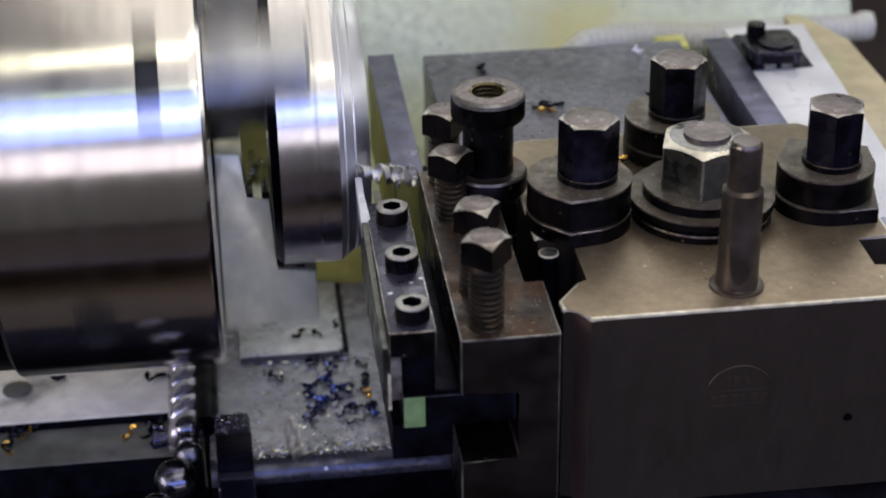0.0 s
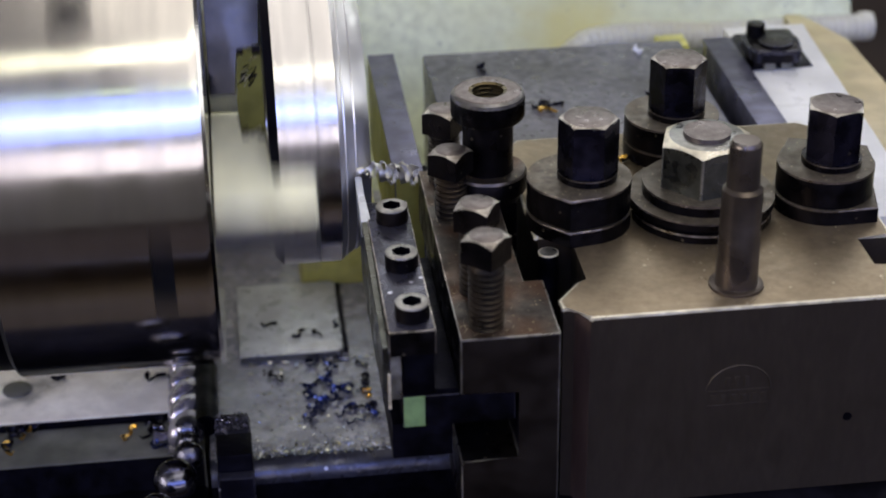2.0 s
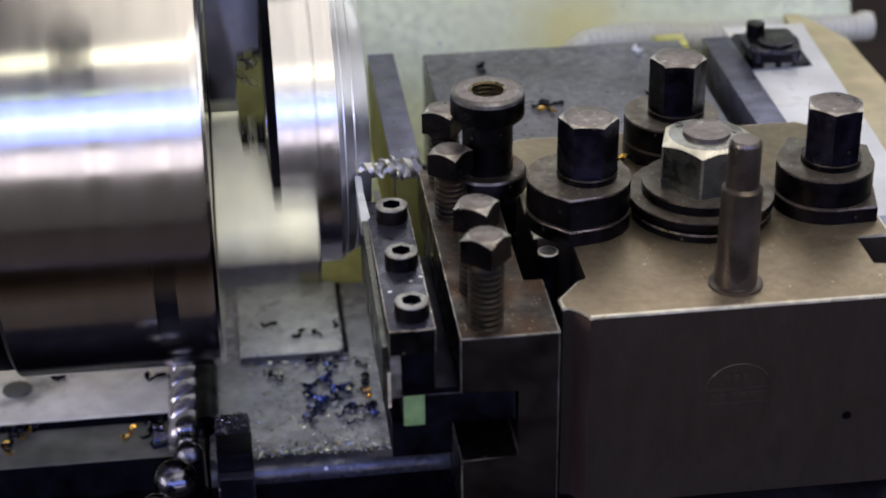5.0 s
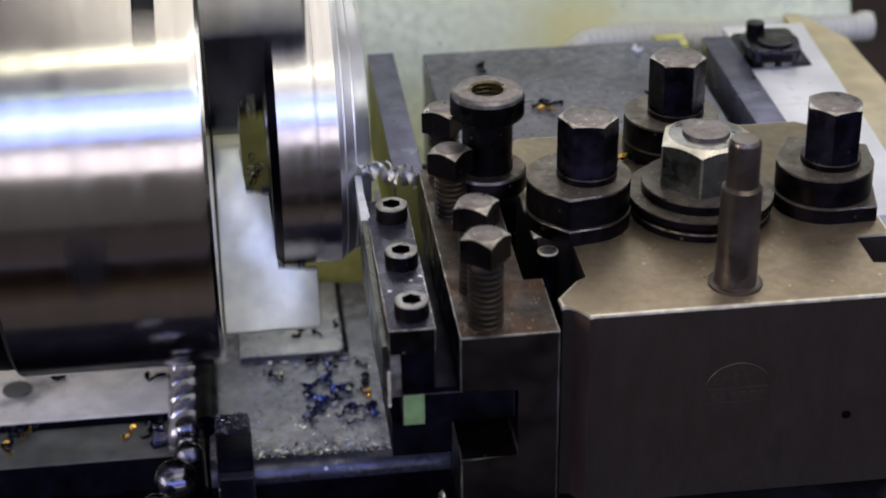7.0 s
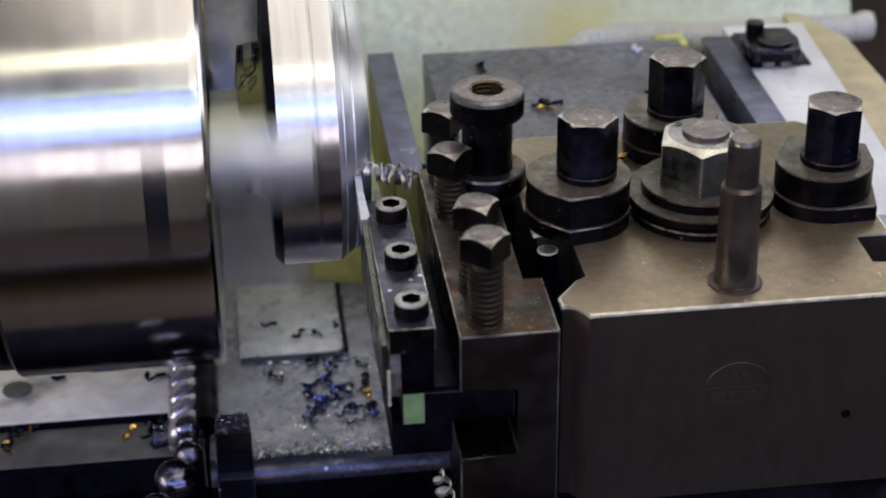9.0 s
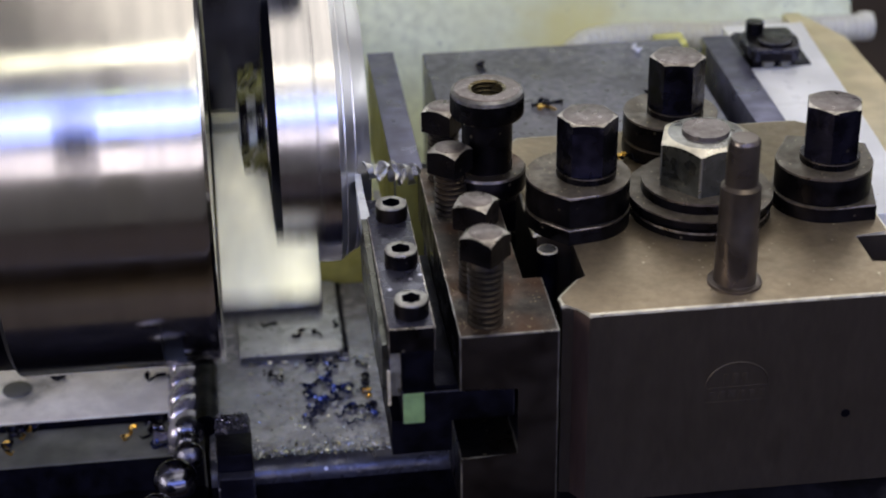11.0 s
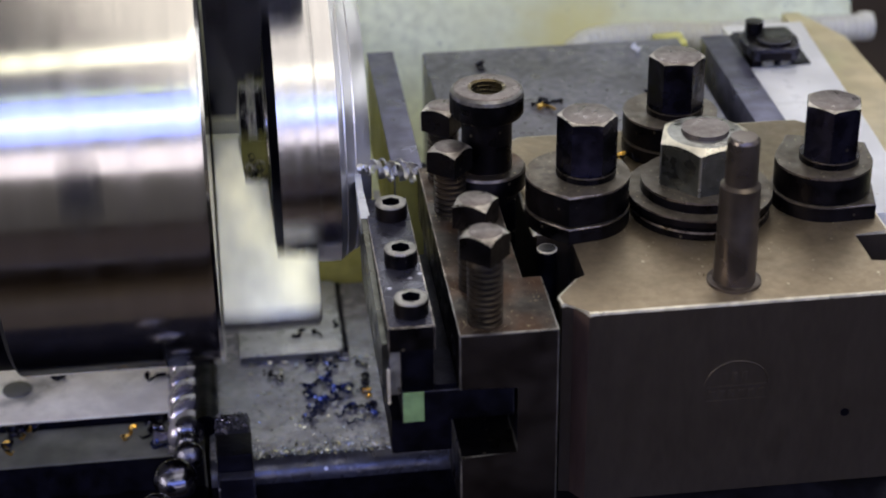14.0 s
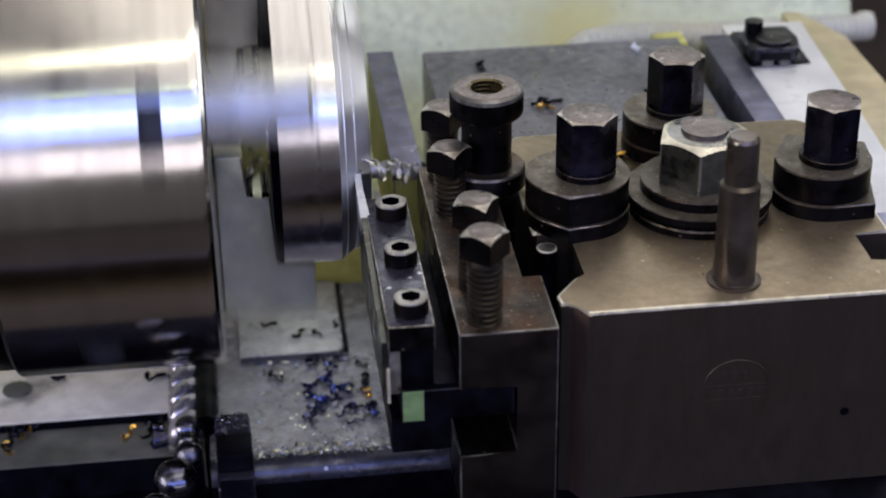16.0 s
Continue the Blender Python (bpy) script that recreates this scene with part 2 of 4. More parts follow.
def part(name, bm, mats, parent, label="", smooth=40):
    ob = finish(name, bm, mats, parent, smooth)
    return tagged(ob, label) if label else ob


def thing(name, label, category, group="", kind="", at=(0, 0, 0)):
    ob = new(name)
    ob.empty_display_size = 0.01
    ob.location = Vector(at) * MM
    return tagged(ob, label, category, group, kind)


def add_prism(bm, outline, z0, z1, bevel=0.4, edge_mat=1, top_mat=None, segments=2, faces_only=None):
    """A straight prism from an outline in x, y, its upper rim bevelled and worn."""
    low = [bm.verts.new((x * MM, y * MM, z0 * MM)) for x, y in outline]
    top = [bm.verts.new((x * MM, y * MM, z1 * MM)) for x, y in outline]
    n = len(outline)
    faces = [bm.faces.new(low[::-1]), bm.faces.new(top)]
    if top_mat is not None:
        faces[1].material_index = top_mat
    for i in range(n):
        faces.append(bm.faces.new((low[i], low[(i + 1) % n], top[(i + 1) % n], top[i])))
    if bevel:
        edges = [e for e in faces[1].edges]
        if n <= 24:
            edges += [e for e in bm.edges if len({v for v in e.verts} & set(low)) == 1 and len({v for v in e.verts} & set(top)) == 1]
        bmesh.ops.bevel(bm, geom=edges, offset=bevel * MM, segments=segments, affect="EDGES", profile=0.6,
                        material=edge_mat, clamp_overlap=True)
    return bm


def add_box(bm, x0, x1, y0, y1, z0, z1, bevel=0.4, edge_mat=1, top_mat=None):
    return add_prism(bm, [(x0, y0), (x1, y0), (x1, y1), (x0, y1)], z0, z1, bevel, edge_mat, top_mat)


def add_chamfered(bm, cx, cy, flats, sides, z0, z1, turn=0.0, slope=30, keep=0.95, wear=0.05):
    """A nut or bolt head: a prism whose corners are turned off by a shallow cone. Materials: side, worn edge, top, corner."""
    half, step = flats / 2, 2 * math.pi / sides
    angles = [turn + step * (k + f) for k in range(sides) for f in (0, wear, 0.2, 0.35, 0.5, 0.65, 0.8, 1 - wear)]
    low, rim, top = [], [], []
    for a in angles:
        r = half / math.cos((a - turn) % step - step / 2)
        c, s = math.cos(a), math.sin(a)
        drop = max(0.25, (r - half * keep) * math.tan(radians(slope)))
        low.append(bm.verts.new(((cx + r * c) * MM, (cy + r * s) * MM, z0 * MM)))
        rim.append(bm.verts.new(((cx + r * c) * MM, (cy + r * s) * MM, (z1 - drop) * MM)))
        top.append(bm.verts.new(((cx + half * keep * c) * MM, (cy + half * keep * s) * MM, z1 * MM)))
    n = len(angles)
    for i in range(n):
        j = (i + 1) % n
        bm.faces.new((low[i], low[j], rim[j], rim[i])).material_index = 3 if i % 8 in (0, 7) else 0
        bm.faces.new((rim[i], rim[j], top[j], top[i])).material_index = 1
    bm.faces.new(top).material_index = 2
    bm.faces.new(low[::-1])
    return bm


def ring(cx, cy, r, n=48, turn=0.0):
    return [(cx + r * math.cos(turn + 2 * math.pi * i / n), cy + r * math.sin(turn + 2 * math.pi * i / n)) for i in range(n)]


def add_turned(bm, profile, axis="z", n=64, at=(0, 0, 0), mats=None, close=True):
    """A turned body: profile rows (along, radius), about the axis through at."""
    rows = []
    for a, r in profile:
        row = []
        for i in range(n):
            t = 2 * math.pi * i / n
            c, s = r * math.cos(t), r * math.sin(t)
            p = (a, c, s) if axis == "x" else ((c, a, s) if axis == "y" else (c, s, a))
            row.append(bm.verts.new(tuple((p[k] + at[k]) * MM for k in range(3))))
        rows.append(row)
    for k in range(len(rows) - 1):
        for i in range(n):
            f = bm.faces.new((rows[k][i], rows[k][(i + 1) % n], rows[k + 1][(i + 1) % n], rows[k + 1][i]))
            if mats:
                f.material_index = mats[k]
    if close:
        bm.faces.new(rows[0])
        bm.faces.new(rows[-1])
    return bm


def add_tube(bm, path, radius, n=8, flat=1.0):
    """A tube of even or listed radius along a path of points in millimetres."""
    pts = [Vector(p) for p in path]
    rows = []
    side = None
    for i, p in enumerate(pts):
        way = (pts[min(i + 1, len(pts) - 1)] - pts[max(i - 1, 0)]).normalized()
        if side is None:
            side = way.orthogonal().normalized()
        side = (side - way * side.dot(way)).normalized()
        up = way.cross(side)
        r = radius[i] if isinstance(radius, (list, tuple)) else radius
        rows.append([bm.verts.new((p + (side * math.cos(a) + up * flat * math.sin(a)) * r) * MM)
                     for a in (2 * math.pi * k / n for k in range(n))])
    for a, b in zip(rows, rows[1:]):
        for k in range(n):
            bm.faces.new((a[k], a[(k + 1) % n], b[(k + 1) % n], b[k]))
    bm.faces.new(rows[0])
    bm.faces.new(rows[-1])
    return bm


def add_ribbon(bm, path, width, thick, normal_from):
    """A flat strip along a path, its broad side facing away from the curve's own axis."""
    pts = [Vector(p) for p in path]
    rows = []
    for i, p in enumerate(pts):
        way = (pts[min(i + 1, len(pts) - 1)] - pts[max(i - 1, 0)]).normalized()
        out = Vector(normal_from[i]).normalized()
        across = way.cross(out).normalized()
        w = width[i] if isinstance(width, (list, tuple)) else width
        rows.append([bm.verts.new((p + across * w * a + out * thick * b) * MM) for a, b in ((-.5, 0), (.5, 0), (.5, 1), (-.5, 1))])
    for a, b in zip(rows, rows[1:]):
        for k in range(4):
            bm.faces.new((a[k], a[(k + 1) % 4], b[(k + 1) % 4], b[k]))
    bm.faces.new(rows[0])
    bm.faces.new(rows[-1])
    return bm


# ---- setting ----
def room():
    """The workshop shell that closes the place around the lathe."""
    def slab(name, a, b, mat, label):
        bm = bmesh.new()
        bmesh.ops.create_cube(bm, size=1)
        for v in bm.verts:
            v.co = Vector((a[k] + (v.co[k] + 0.5) * (b[k] - a[k]) for k in range(3)))
        tagged(finish(name, bm, mat, smooth=0), label, "room", kind="structure")
    slab("floor", (-3, -3.4, -1.2), (3.6, 3, -1.1), CONCRETE, "dark oily concrete workshop floor")
    slab("ceiling", (-3, -3.4, 2.0), (3.6, 3, 2.1), WALLPAINT, "plain pale painted workshop ceiling")
    slab("wall_south", (-3, -3.5, -1.1), (3.6, -3.4, 2.0), WALLPAINT, "plain grey painted workshop wall")
    slab("wall_north", (-3, 3.0, -1.1), (3.6, 3.1, 2.0), WALLPAINT, "plain grey painted workshop wall")
    slab("wall_west", (-3.1, -3.4, -1.1), (-3, 3, 2.0), WALLPAINT, "plain grey painted workshop wall")
    slab("wall_east", (3.6, -3.4, -1.1), (3.7, 3, 2.0), WALLPAINT, "plain grey painted workshop wall")


def static_castings():
    # splash guard behind the machine
    bm = bmesh.new()
    lean = math.tan(radians(20))
    a = [bm.verts.new((x * MM, (206 + d + (z + 60) * lean) * MM, z * MM)) for d in (0, 3) for x, z in ((-420, -155), (253, -155), (253, 160), (-420, 160))]
    for f in ((0, 1, 2, 3), (7, 6, 5, 4), (0, 4, 5, 1), (1, 5, 6, 2), (2, 6, 7, 3), (3, 7, 4, 0)):
        bm.faces.new([a[i] for i in f])
    tagged(finish("splash_guard", bm, GUARD), "pale green speckled sheet metal splash guard leaning back", "guard", kind="structure")
    # bed under everything
    bm = bmesh.new()
    add_box(bm, -420, 700, -110, 270, -1100, -155, 3, 0)
    tagged(finish("lathe_bed", bm, GRIME_SHADE), "grimy grey cast iron lathe bed", "lathe bed", kind="structure")
    # chip tray before the bed, with a bright rolled lip
    tray = thing("chip_tray", "oil-browned sheet metal chip tray with bright rolled lip", "tray", kind="structure")
    part("tray_floor", add_box(bmesh.new(), -420, 700, -466, -110.5, -424, -420, 0, 0), TRAY, tray)
    part("tray_front", add_box(bmesh.new(), -420, 700, -470, -466.2, -424, -306, 0, 0), TRAY, tray)
    part("rolled_lip", add_tube(bmesh.new(), [(x, -468, -300) for x in (-420, -100, 300, 700)], 6.5, 20), BEAD, tray, "bright rolled steel lip")
    bm = bmesh.new()
    add_box(bm, -330, -24, 150, 186, -155, -30, 3, 0)
    tagged(finish("rear_bed_casting", bm, DARKOLIVE), "oily dark green painted casting behind the chuck", "casting", kind="structure")
    # saddle with its rounded front edge
    saddle = thing("saddle", "oily grey cast iron saddle with scattered swarf", "saddle", kind="structure")
    bm = bmesh.new()
    prof = [(-38, -155), (-38, -127)] + [(-31 - 7 * math.cos(a), -127 + 7 * math.sin(a)) for a in (0.2, 0.4, 0.6, 0.8, 1.0, 1.2, 1.4)] + [(-30.4, -120), (175, -120), (175, -155)]
    a = [bm.verts.new((-57 * MM, y * MM, z * MM)) for y, z in prof]
    b = [bm.verts.new((260 * MM, y * MM, z * MM)) for y, z in prof]
    bm.faces.new(a), bm.faces.new(b[::-1])
    for i in range(len(prof)):
        bm.faces.new((a[i], a[(i + 1) % len(prof)], b[(i + 1) % len(prof)], b[i]))
    # near-black lower front, then the lip with its painted blue reflection
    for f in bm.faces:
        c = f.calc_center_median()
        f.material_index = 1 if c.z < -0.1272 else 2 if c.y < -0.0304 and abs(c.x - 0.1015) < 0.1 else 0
    part("top_casting", bm, [SADDLE, GRIME_SHADE, LIP], saddle)
    bm = bmesh.new()
    add_prism(bm, [(-44.5, 33.5), (-5.5, 33.5), (-3.5, 35.5), (-3.5, 87.5), (-5.5, 89.5), (-44.5, 89.5)], -120, -117.2, 0.4, 1, 2)
    part("wiper_plate", bm, [LEDGE, WIPER, WIPER], saddle, "thin pale grey raised steel plate")
    # black strip added in place of the dark gap along the plate
    part("wiper_gap_strip", add_box(bmesh.new(), -3.3, -1.4, 36, 88, -120, -117.6, 0.4, 0), GRIME_SHADE, saddle, "black strip standing for the dark gap beside the plate")
    bm = bmesh.new()
    add_box(bm, -17, 17, 91, 174, -120, -98, 2, 0)
    part("rear_casting", bm, OLIVE, saddle, "yellow-green painted casting")
    # cover plate under the chuck and the ledge before it
    bm = bmesh.new()
    # cover and ledge sides are black: the shaded gap between them, painted in
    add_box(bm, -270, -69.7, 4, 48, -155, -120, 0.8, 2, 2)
    tagged(finish("bed_cover", bm, [GRIME_SHADE, GRIME_SHADE, CREAM]), "stained cream painted cover plate under the chuck", "cover plate", kind="structure")
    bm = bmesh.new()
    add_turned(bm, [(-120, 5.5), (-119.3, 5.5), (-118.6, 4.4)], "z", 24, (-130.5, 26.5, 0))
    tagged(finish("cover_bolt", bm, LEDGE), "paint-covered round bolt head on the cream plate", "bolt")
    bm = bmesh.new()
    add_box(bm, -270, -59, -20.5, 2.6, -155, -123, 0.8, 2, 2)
    tagged(finish("bed_ledge", bm, [GRIME_SHADE, GRIME_SHADE, LEDGE]), "grimy grey ledge with swarf below the chuck", "ledge", kind="structure")
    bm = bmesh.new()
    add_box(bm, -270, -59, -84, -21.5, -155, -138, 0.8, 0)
    tagged(finish("bed_step", bm, GRIME_SHADE), "dark oily step in front of the ledge", "ledge", kind="structure")
    bm = bmesh.new()
    stop = thing("stop_block", "black oily square stop block beside the saddle", "stop block")
    part("body", add_box(bm, -53.6, -41.2, -62.0, -48.4, -155, -96.5, 0.9, 1, 2), [GRIME_SHADE, GRIME_SHADE, GRIME_SHADE], stop)
    part("foot_ledge", add_box(bmesh.new(), -53.8, -41.0, -66.4, -62.2, -155, -103, 0.8, 1, 1), [GRIME_SHADE, CLAMPTOP], stop)
    part("chip_caked_back", add_box(bmesh.new(), -54.2, -41.6, -47, -34.5, -155, -97, 2.5, 1, 2), [GRIME_SHADE, CLAMPTOP, CLAMPTOP], stop, "oily back caked with fine chips")


def spiral_conduit():
    conduit = thing("spiral_conduit", "shiny coiled metal conduit with darkened right side beside the saddle", "conduit")
    grow = [3.6, 5.0, 6.0, 6.5, 6.8, 6.9, 6.9, 6.9, 6.9, 6.8, 6.7, 6.4, 6.0, 5.4, 4.6, 3.6]
    for k in range(11):
        y = 96 - 11 * k
        bm = bmesh.new()
        add_tube(bm, [(-65.0, y - 0.74 * j, -113.5) for j in range(16)], grow, 24)
        # each turn leans, like the lay of a cable
        for v in bm.verts:
            v.co.y += (v.co.x + 0.065) * 0.45
        part("coil", bm, CONDUIT, conduit)
    # black tube added along the coils to give their dark right half
    part("coil_shade_tube", add_tube(bmesh.new(), [(-57.9, y, -110.8) for y in range(98, -24, -2)], 4.6, 16), GRIME_SHADE, conduit, "black tube standing for the coils' dark right side")
    # loose end rising towards the operator
    for at, turn, size in (((-64.6, -22, -112.5), (80, 0, -5), 6.2), ((-64.5, -33, -110), (70, 10, -15), 4.4), ((-63.8, -47, -105.5), (60, 0, -25), 5.2), ((-67.6, -71.0, -98.5), (35, -12, 20), 7.4), ((-73.6, -89.0, -97.5), (50, 0, -55), 6.2)):
        bm = bmesh.new()
        add_turned(bm, [(-0.62 * size, 0.55 * size), (-0.6 * size, 0.8 * size), (-0.3 * size, 0.96 * size), (0.1 * size, size), (0.4 * size, 0.93 * size), (0.62 * size, 0.75 * size), (0.8 * size, 0.46 * size), (0.86 * size, 0.12 * size)], "z", 30)
        bmesh.ops.transform(bm, matrix=pose(at[0] * MM, at[1] * MM, at[2] * MM, *turn), verts=bm.verts)
        part("end_bead", bm, BEAD, conduit, "bright polished end bead")
    return conduit


def rear_hose():
    hose = thing("corrugated_hose", "pale grey ribbed plastic hose along the splash guard", "hose")
    path = []
    for i in range(401):
        x = 108 + 151 * i / 400
        z = -60 - 16 * max(0, (128 - x) / 20) ** 2 + 2.0 * math.sin(max(0, min(1, (x - 120) / 60)) * math.pi) - 2.5
        path.append((x, 199.0 + (z + 60) * 0.36, z))
    rad = [6.3 + 0.25 * math.sin(2 * math.pi * p[0] / 3.4) for p in path]
    bm = bmesh.new()
    add_tube(bm, path, rad, 20)
    part("ribbed_tube", bm, HOSE, hose)
    part("end_cuff", add_tube(bmesh.new(), [(x, 199.0, -62.4) for x in (255, 257, 259, 261)], [6.6, 6.9, 6.9, 6.5], 20), HOSE, hose)


# ---- spindle side ----
def chuck():
    """Three-jaw chuck: a turned body with key slots and sockets, and three stepped jaws."""
    top = thing("three_jaw_chuck", "polished steel three-jaw lathe chuck spinning", "lathe chuck")
    R, n = 83.0, 360
    xs = [-117.5, -116.8, -116] + [-115 + 1.0 * i for i in range(64)] + [-50.5, -49.2, -48]
    radii = [R - 1.5, R - 0.5, R] + [R] * 64 + [R, R - 0.4, R - 1.6]

    def hollow(k, i):
        x, a = (xs[k] + xs[k + 1]) / 2, (i + 0.5) % 120
        slot = abs(x + 64.5) < 3.2 and abs(a - 87) < 9.0
        sock = (x + 87) ** 2 + ((a - 26) * R * math.pi / 180) ** 2 < 49
        return slot or sock
    bm = bmesh.new()
    outer = [[bm.verts.new((x * MM, r * math.cos(radians(i)) * MM, r * math.sin(radians(i)) * MM)) for i in range(n)] for x, r in zip(xs, radii)]
    deep = {}

    def inner(k, i):
        key = (k, i % n)
        if key not in deep:
            a, r = radians(i), R - 9
            deep[key] = bm.verts.new((xs[k] * MM, r * math.cos(a) * MM, r * math.sin(a) * MM))
        return deep[key]
    cut = {(k, i) for k in range(len(xs) - 1) for i in range(n) if hollow(k, i)}
    for k in range(len(xs) - 1):
        for i in range(n):
            j = (i + 1) % n
            if (k, i) not in cut:
                # left chamfer takes the shade tone too, so no highlight shows there
                bm.faces.new((outer[k][i], outer[k][j], outer[k + 1][j], outer[k + 1][i])).material_index = 1 if k < 2 else 0
                continue
            # hollow floors and walls are coloured dark for their shade
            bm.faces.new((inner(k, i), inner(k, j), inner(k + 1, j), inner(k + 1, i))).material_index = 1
            for near, e in (((k - 1, i), ((k, i), (k, j))), ((k + 1, i), ((k + 1, i), (k + 1, j))),
                            ((k, (i - 1) % n), ((k, i), (k + 1, i))), ((k, j), ((k, j), (k + 1, j)))):
                if near not in cut:
                    (p, q), (r, s) = e
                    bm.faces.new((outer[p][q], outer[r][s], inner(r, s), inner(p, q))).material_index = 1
    bm.faces.new(outer[0])
    # front face with a bore
    bore = [bm.verts.new((-48 * MM, 21 * math.cos(radians(i)) * MM, 21 * math.sin(radians(i)) * MM)) for i in range(n)]
    back = [bm.verts.new((-90 * MM, 21 * math.cos(radians(i)) * MM, 21 * math.sin(radians(i)) * MM)) for i in range(n)]
    for i in range(n):
        j = (i + 1) % n
        bm.faces.new((outer[-1][i], outer[-1][j], bore[j], bore[i]))
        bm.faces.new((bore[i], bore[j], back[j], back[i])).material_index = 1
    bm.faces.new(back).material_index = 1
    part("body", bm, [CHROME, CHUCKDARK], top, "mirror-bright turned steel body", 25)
    bm = bmesh.new()
    add_turned(bm, [(-170, 77), (-140, 77), (-139, 80.0), (-117.6, 80.0)], "x", 96)
    part("backplate", bm, GRIME_SHADE, top, "dark oily backplate")
    # stepped jaws of even width, built pointing along +z, then turned about the spindle
    for j in range(3):
        half = 9.0
        outline = [(-47.6, 9), (-38, 9), (-38, 25.6), (-28.9, 25.6), (-28.9, 52.3), (-14.6, 52.3), (-14.6, 71.6), (-16, 73), (-47.6, 73)]
        bm = bmesh.new()
        a = [bm.verts.new((x * MM, -half * MM, r * MM)) for x, r in outline]
        b = [bm.verts.new((x * MM, half * MM, r * MM)) for x, r in outline]
        bm.faces.new(a), bm.faces.new(b[::-1])
        for i in range(len(outline)):
            k = (i + 1) % len(outline)
            bm.faces.new((a[i], a[k], b[k], b[i]))
        bmesh.ops.bevel(bm, geom=[e for e in bm.edges if e.verts[0].co.y * e.verts[1].co.y > 0], offset=0.8 * MM, segments=2, affect="EDGES", profile=0.5)
        # wedge-shaped tip towards the spindle axis
        tip = [[bm.verts.new((x * MM, y * MM, z * MM)) for y, z in ((-8.8, 9.3), (8.8, 9.3), (0, 4.0))] for x in (-47.4, -38.2)]
        bm.faces.new(tip[0]), bm.faces.new(tip[1][::-1])
        for i in range(3):
            bm.faces.new((tip[0][i], tip[1][i], tip[1][(i + 1) % 3], tip[0][(i + 1) % 3]))
        bmesh.ops.recalc_face_normals(bm, faces=bm.faces)
        # outer ends get the end steel, one flank of each jaw the darker steel
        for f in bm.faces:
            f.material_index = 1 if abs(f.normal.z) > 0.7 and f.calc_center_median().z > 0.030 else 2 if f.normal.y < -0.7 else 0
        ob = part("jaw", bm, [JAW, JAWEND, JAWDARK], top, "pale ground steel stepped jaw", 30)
        # hardened gripping pads, two to a step, with a notch filed into each
        for x0, r0, r1 in ((-37.8, 23.4, 25.9), (-32.0, 23.4, 25.9), (-28.6, 50.6, 52.5), (-21.4, 50.6, 52.5)):
            tb = bmesh.new()
            prof = [(x0, r1), (x0 + 2.9, r1), (x0 + 2.7, r0), (x0 + 1.8, r0), (x0 + 1.4, r0 + 0.7), (x0 + 1.0, r0), (x0 + 0.2, r0)]
            p = [tb.verts.new((x * MM, -8.6 * MM, r * MM)) for x, r in prof]
            q = [tb.verts.new((x * MM, 8.6 * MM, r * MM)) for x, r in prof]
            tb.faces.new(p), tb.faces.new(q[::-1])
            for i in range(len(prof)):
                k = (i + 1) % len(prof)
                tb.faces.new((p[i], p[k], q[k], q[i]))
            part("gripping_pad", tb, BLACK, ob, "blackened gripping pad", 30)
        ob.rotation_euler = (radians(120 * j - 8), 0, 0)
    return top


def chip_nest():
    """Fine oily shavings caught between the jaws behind the flange; they turn with the chuck."""
    nest = thing("chip_nest", "tangle of fine oily shavings caught between the jaws", "chips")
    rng = random.Random(23)
    for j in range(3):
        for _ in range(9):
            a0, r0 = radians(120 * j - 8 + rng.uniform(-16, 16)), rng.uniform(13, 22)
            cy, cz, cx = -r0 * math.sin(a0), r0 * math.cos(a0), rng.uniform(-36.6, -31.0)
            turn, size = rng.uniform(0, 6.28), rng.uniform(1.0, 2.0)
            pts = [(cx + 0.9 * size * math.sin(1.7 * i * 0.35 + turn), cy + size * math.cos(i * 0.55 + turn), cz + size * math.sin(i * 0.55 + turn) + 0.16 * i) for i in range(14)]
            part("shaving", add_tube(bmesh.new(), pts, 0.26, 5, 0.5), SWARF if rng.random() < 0.45 else GRIME_SHADE, nest)
    return nest


RIM = [(-6.2, 50.3), (-5.2, 49.8), (-4.4, 48.8), (-3.9, 48.9), (-3.2, 48.2), (-1.0, 46.6), (-0.5, 46.8), (1.4, 45.4), (2.8, 44.4), (4.2, 43.0), (4.2, 16), (-6.2, 16)]


def workpiece():
    top = thing("flange_workpiece", "freshly turned bright steel flange held in the chuck jaws", "workpiece")
    bm = bmesh.new()
    add_turned(bm, [(-28.6, 16), (-28.6, 47.6), (-25.8, 50.5), (-13.4, 50.5), (-13.2, 50.1), (-12.8, 50.1), (-12.6, 50.5), (-6.2, 50.5), (-6.2, 16)], "x", 160, mats=[1, 1, 0, 0, 0, 0, 0, 0], close=False)
    add_turned(bm, [(-6.2, 16), (-28.6, 16)], "x", 160, close=False)
    bmesh.ops.remove_doubles(bm, verts=bm.verts, dist=1e-7)
    part("flange", bm, [WORK, GRIME_SHADE], top, "", 25)
    bm = bmesh.new()
    add_turned(bm, RIM, "x", 160, close=False)
    part("chamfered_rim", bm, RIMCUT, top, "freshly cut grooved chamfer", 25)
    return top


# ---- tool side: all of it rides on the cross slide ----
def hex_outline(cx, cy, flats, turn=0.0):
    return ring(cx, cy, flats / math.sqrt(3), 6, turn)


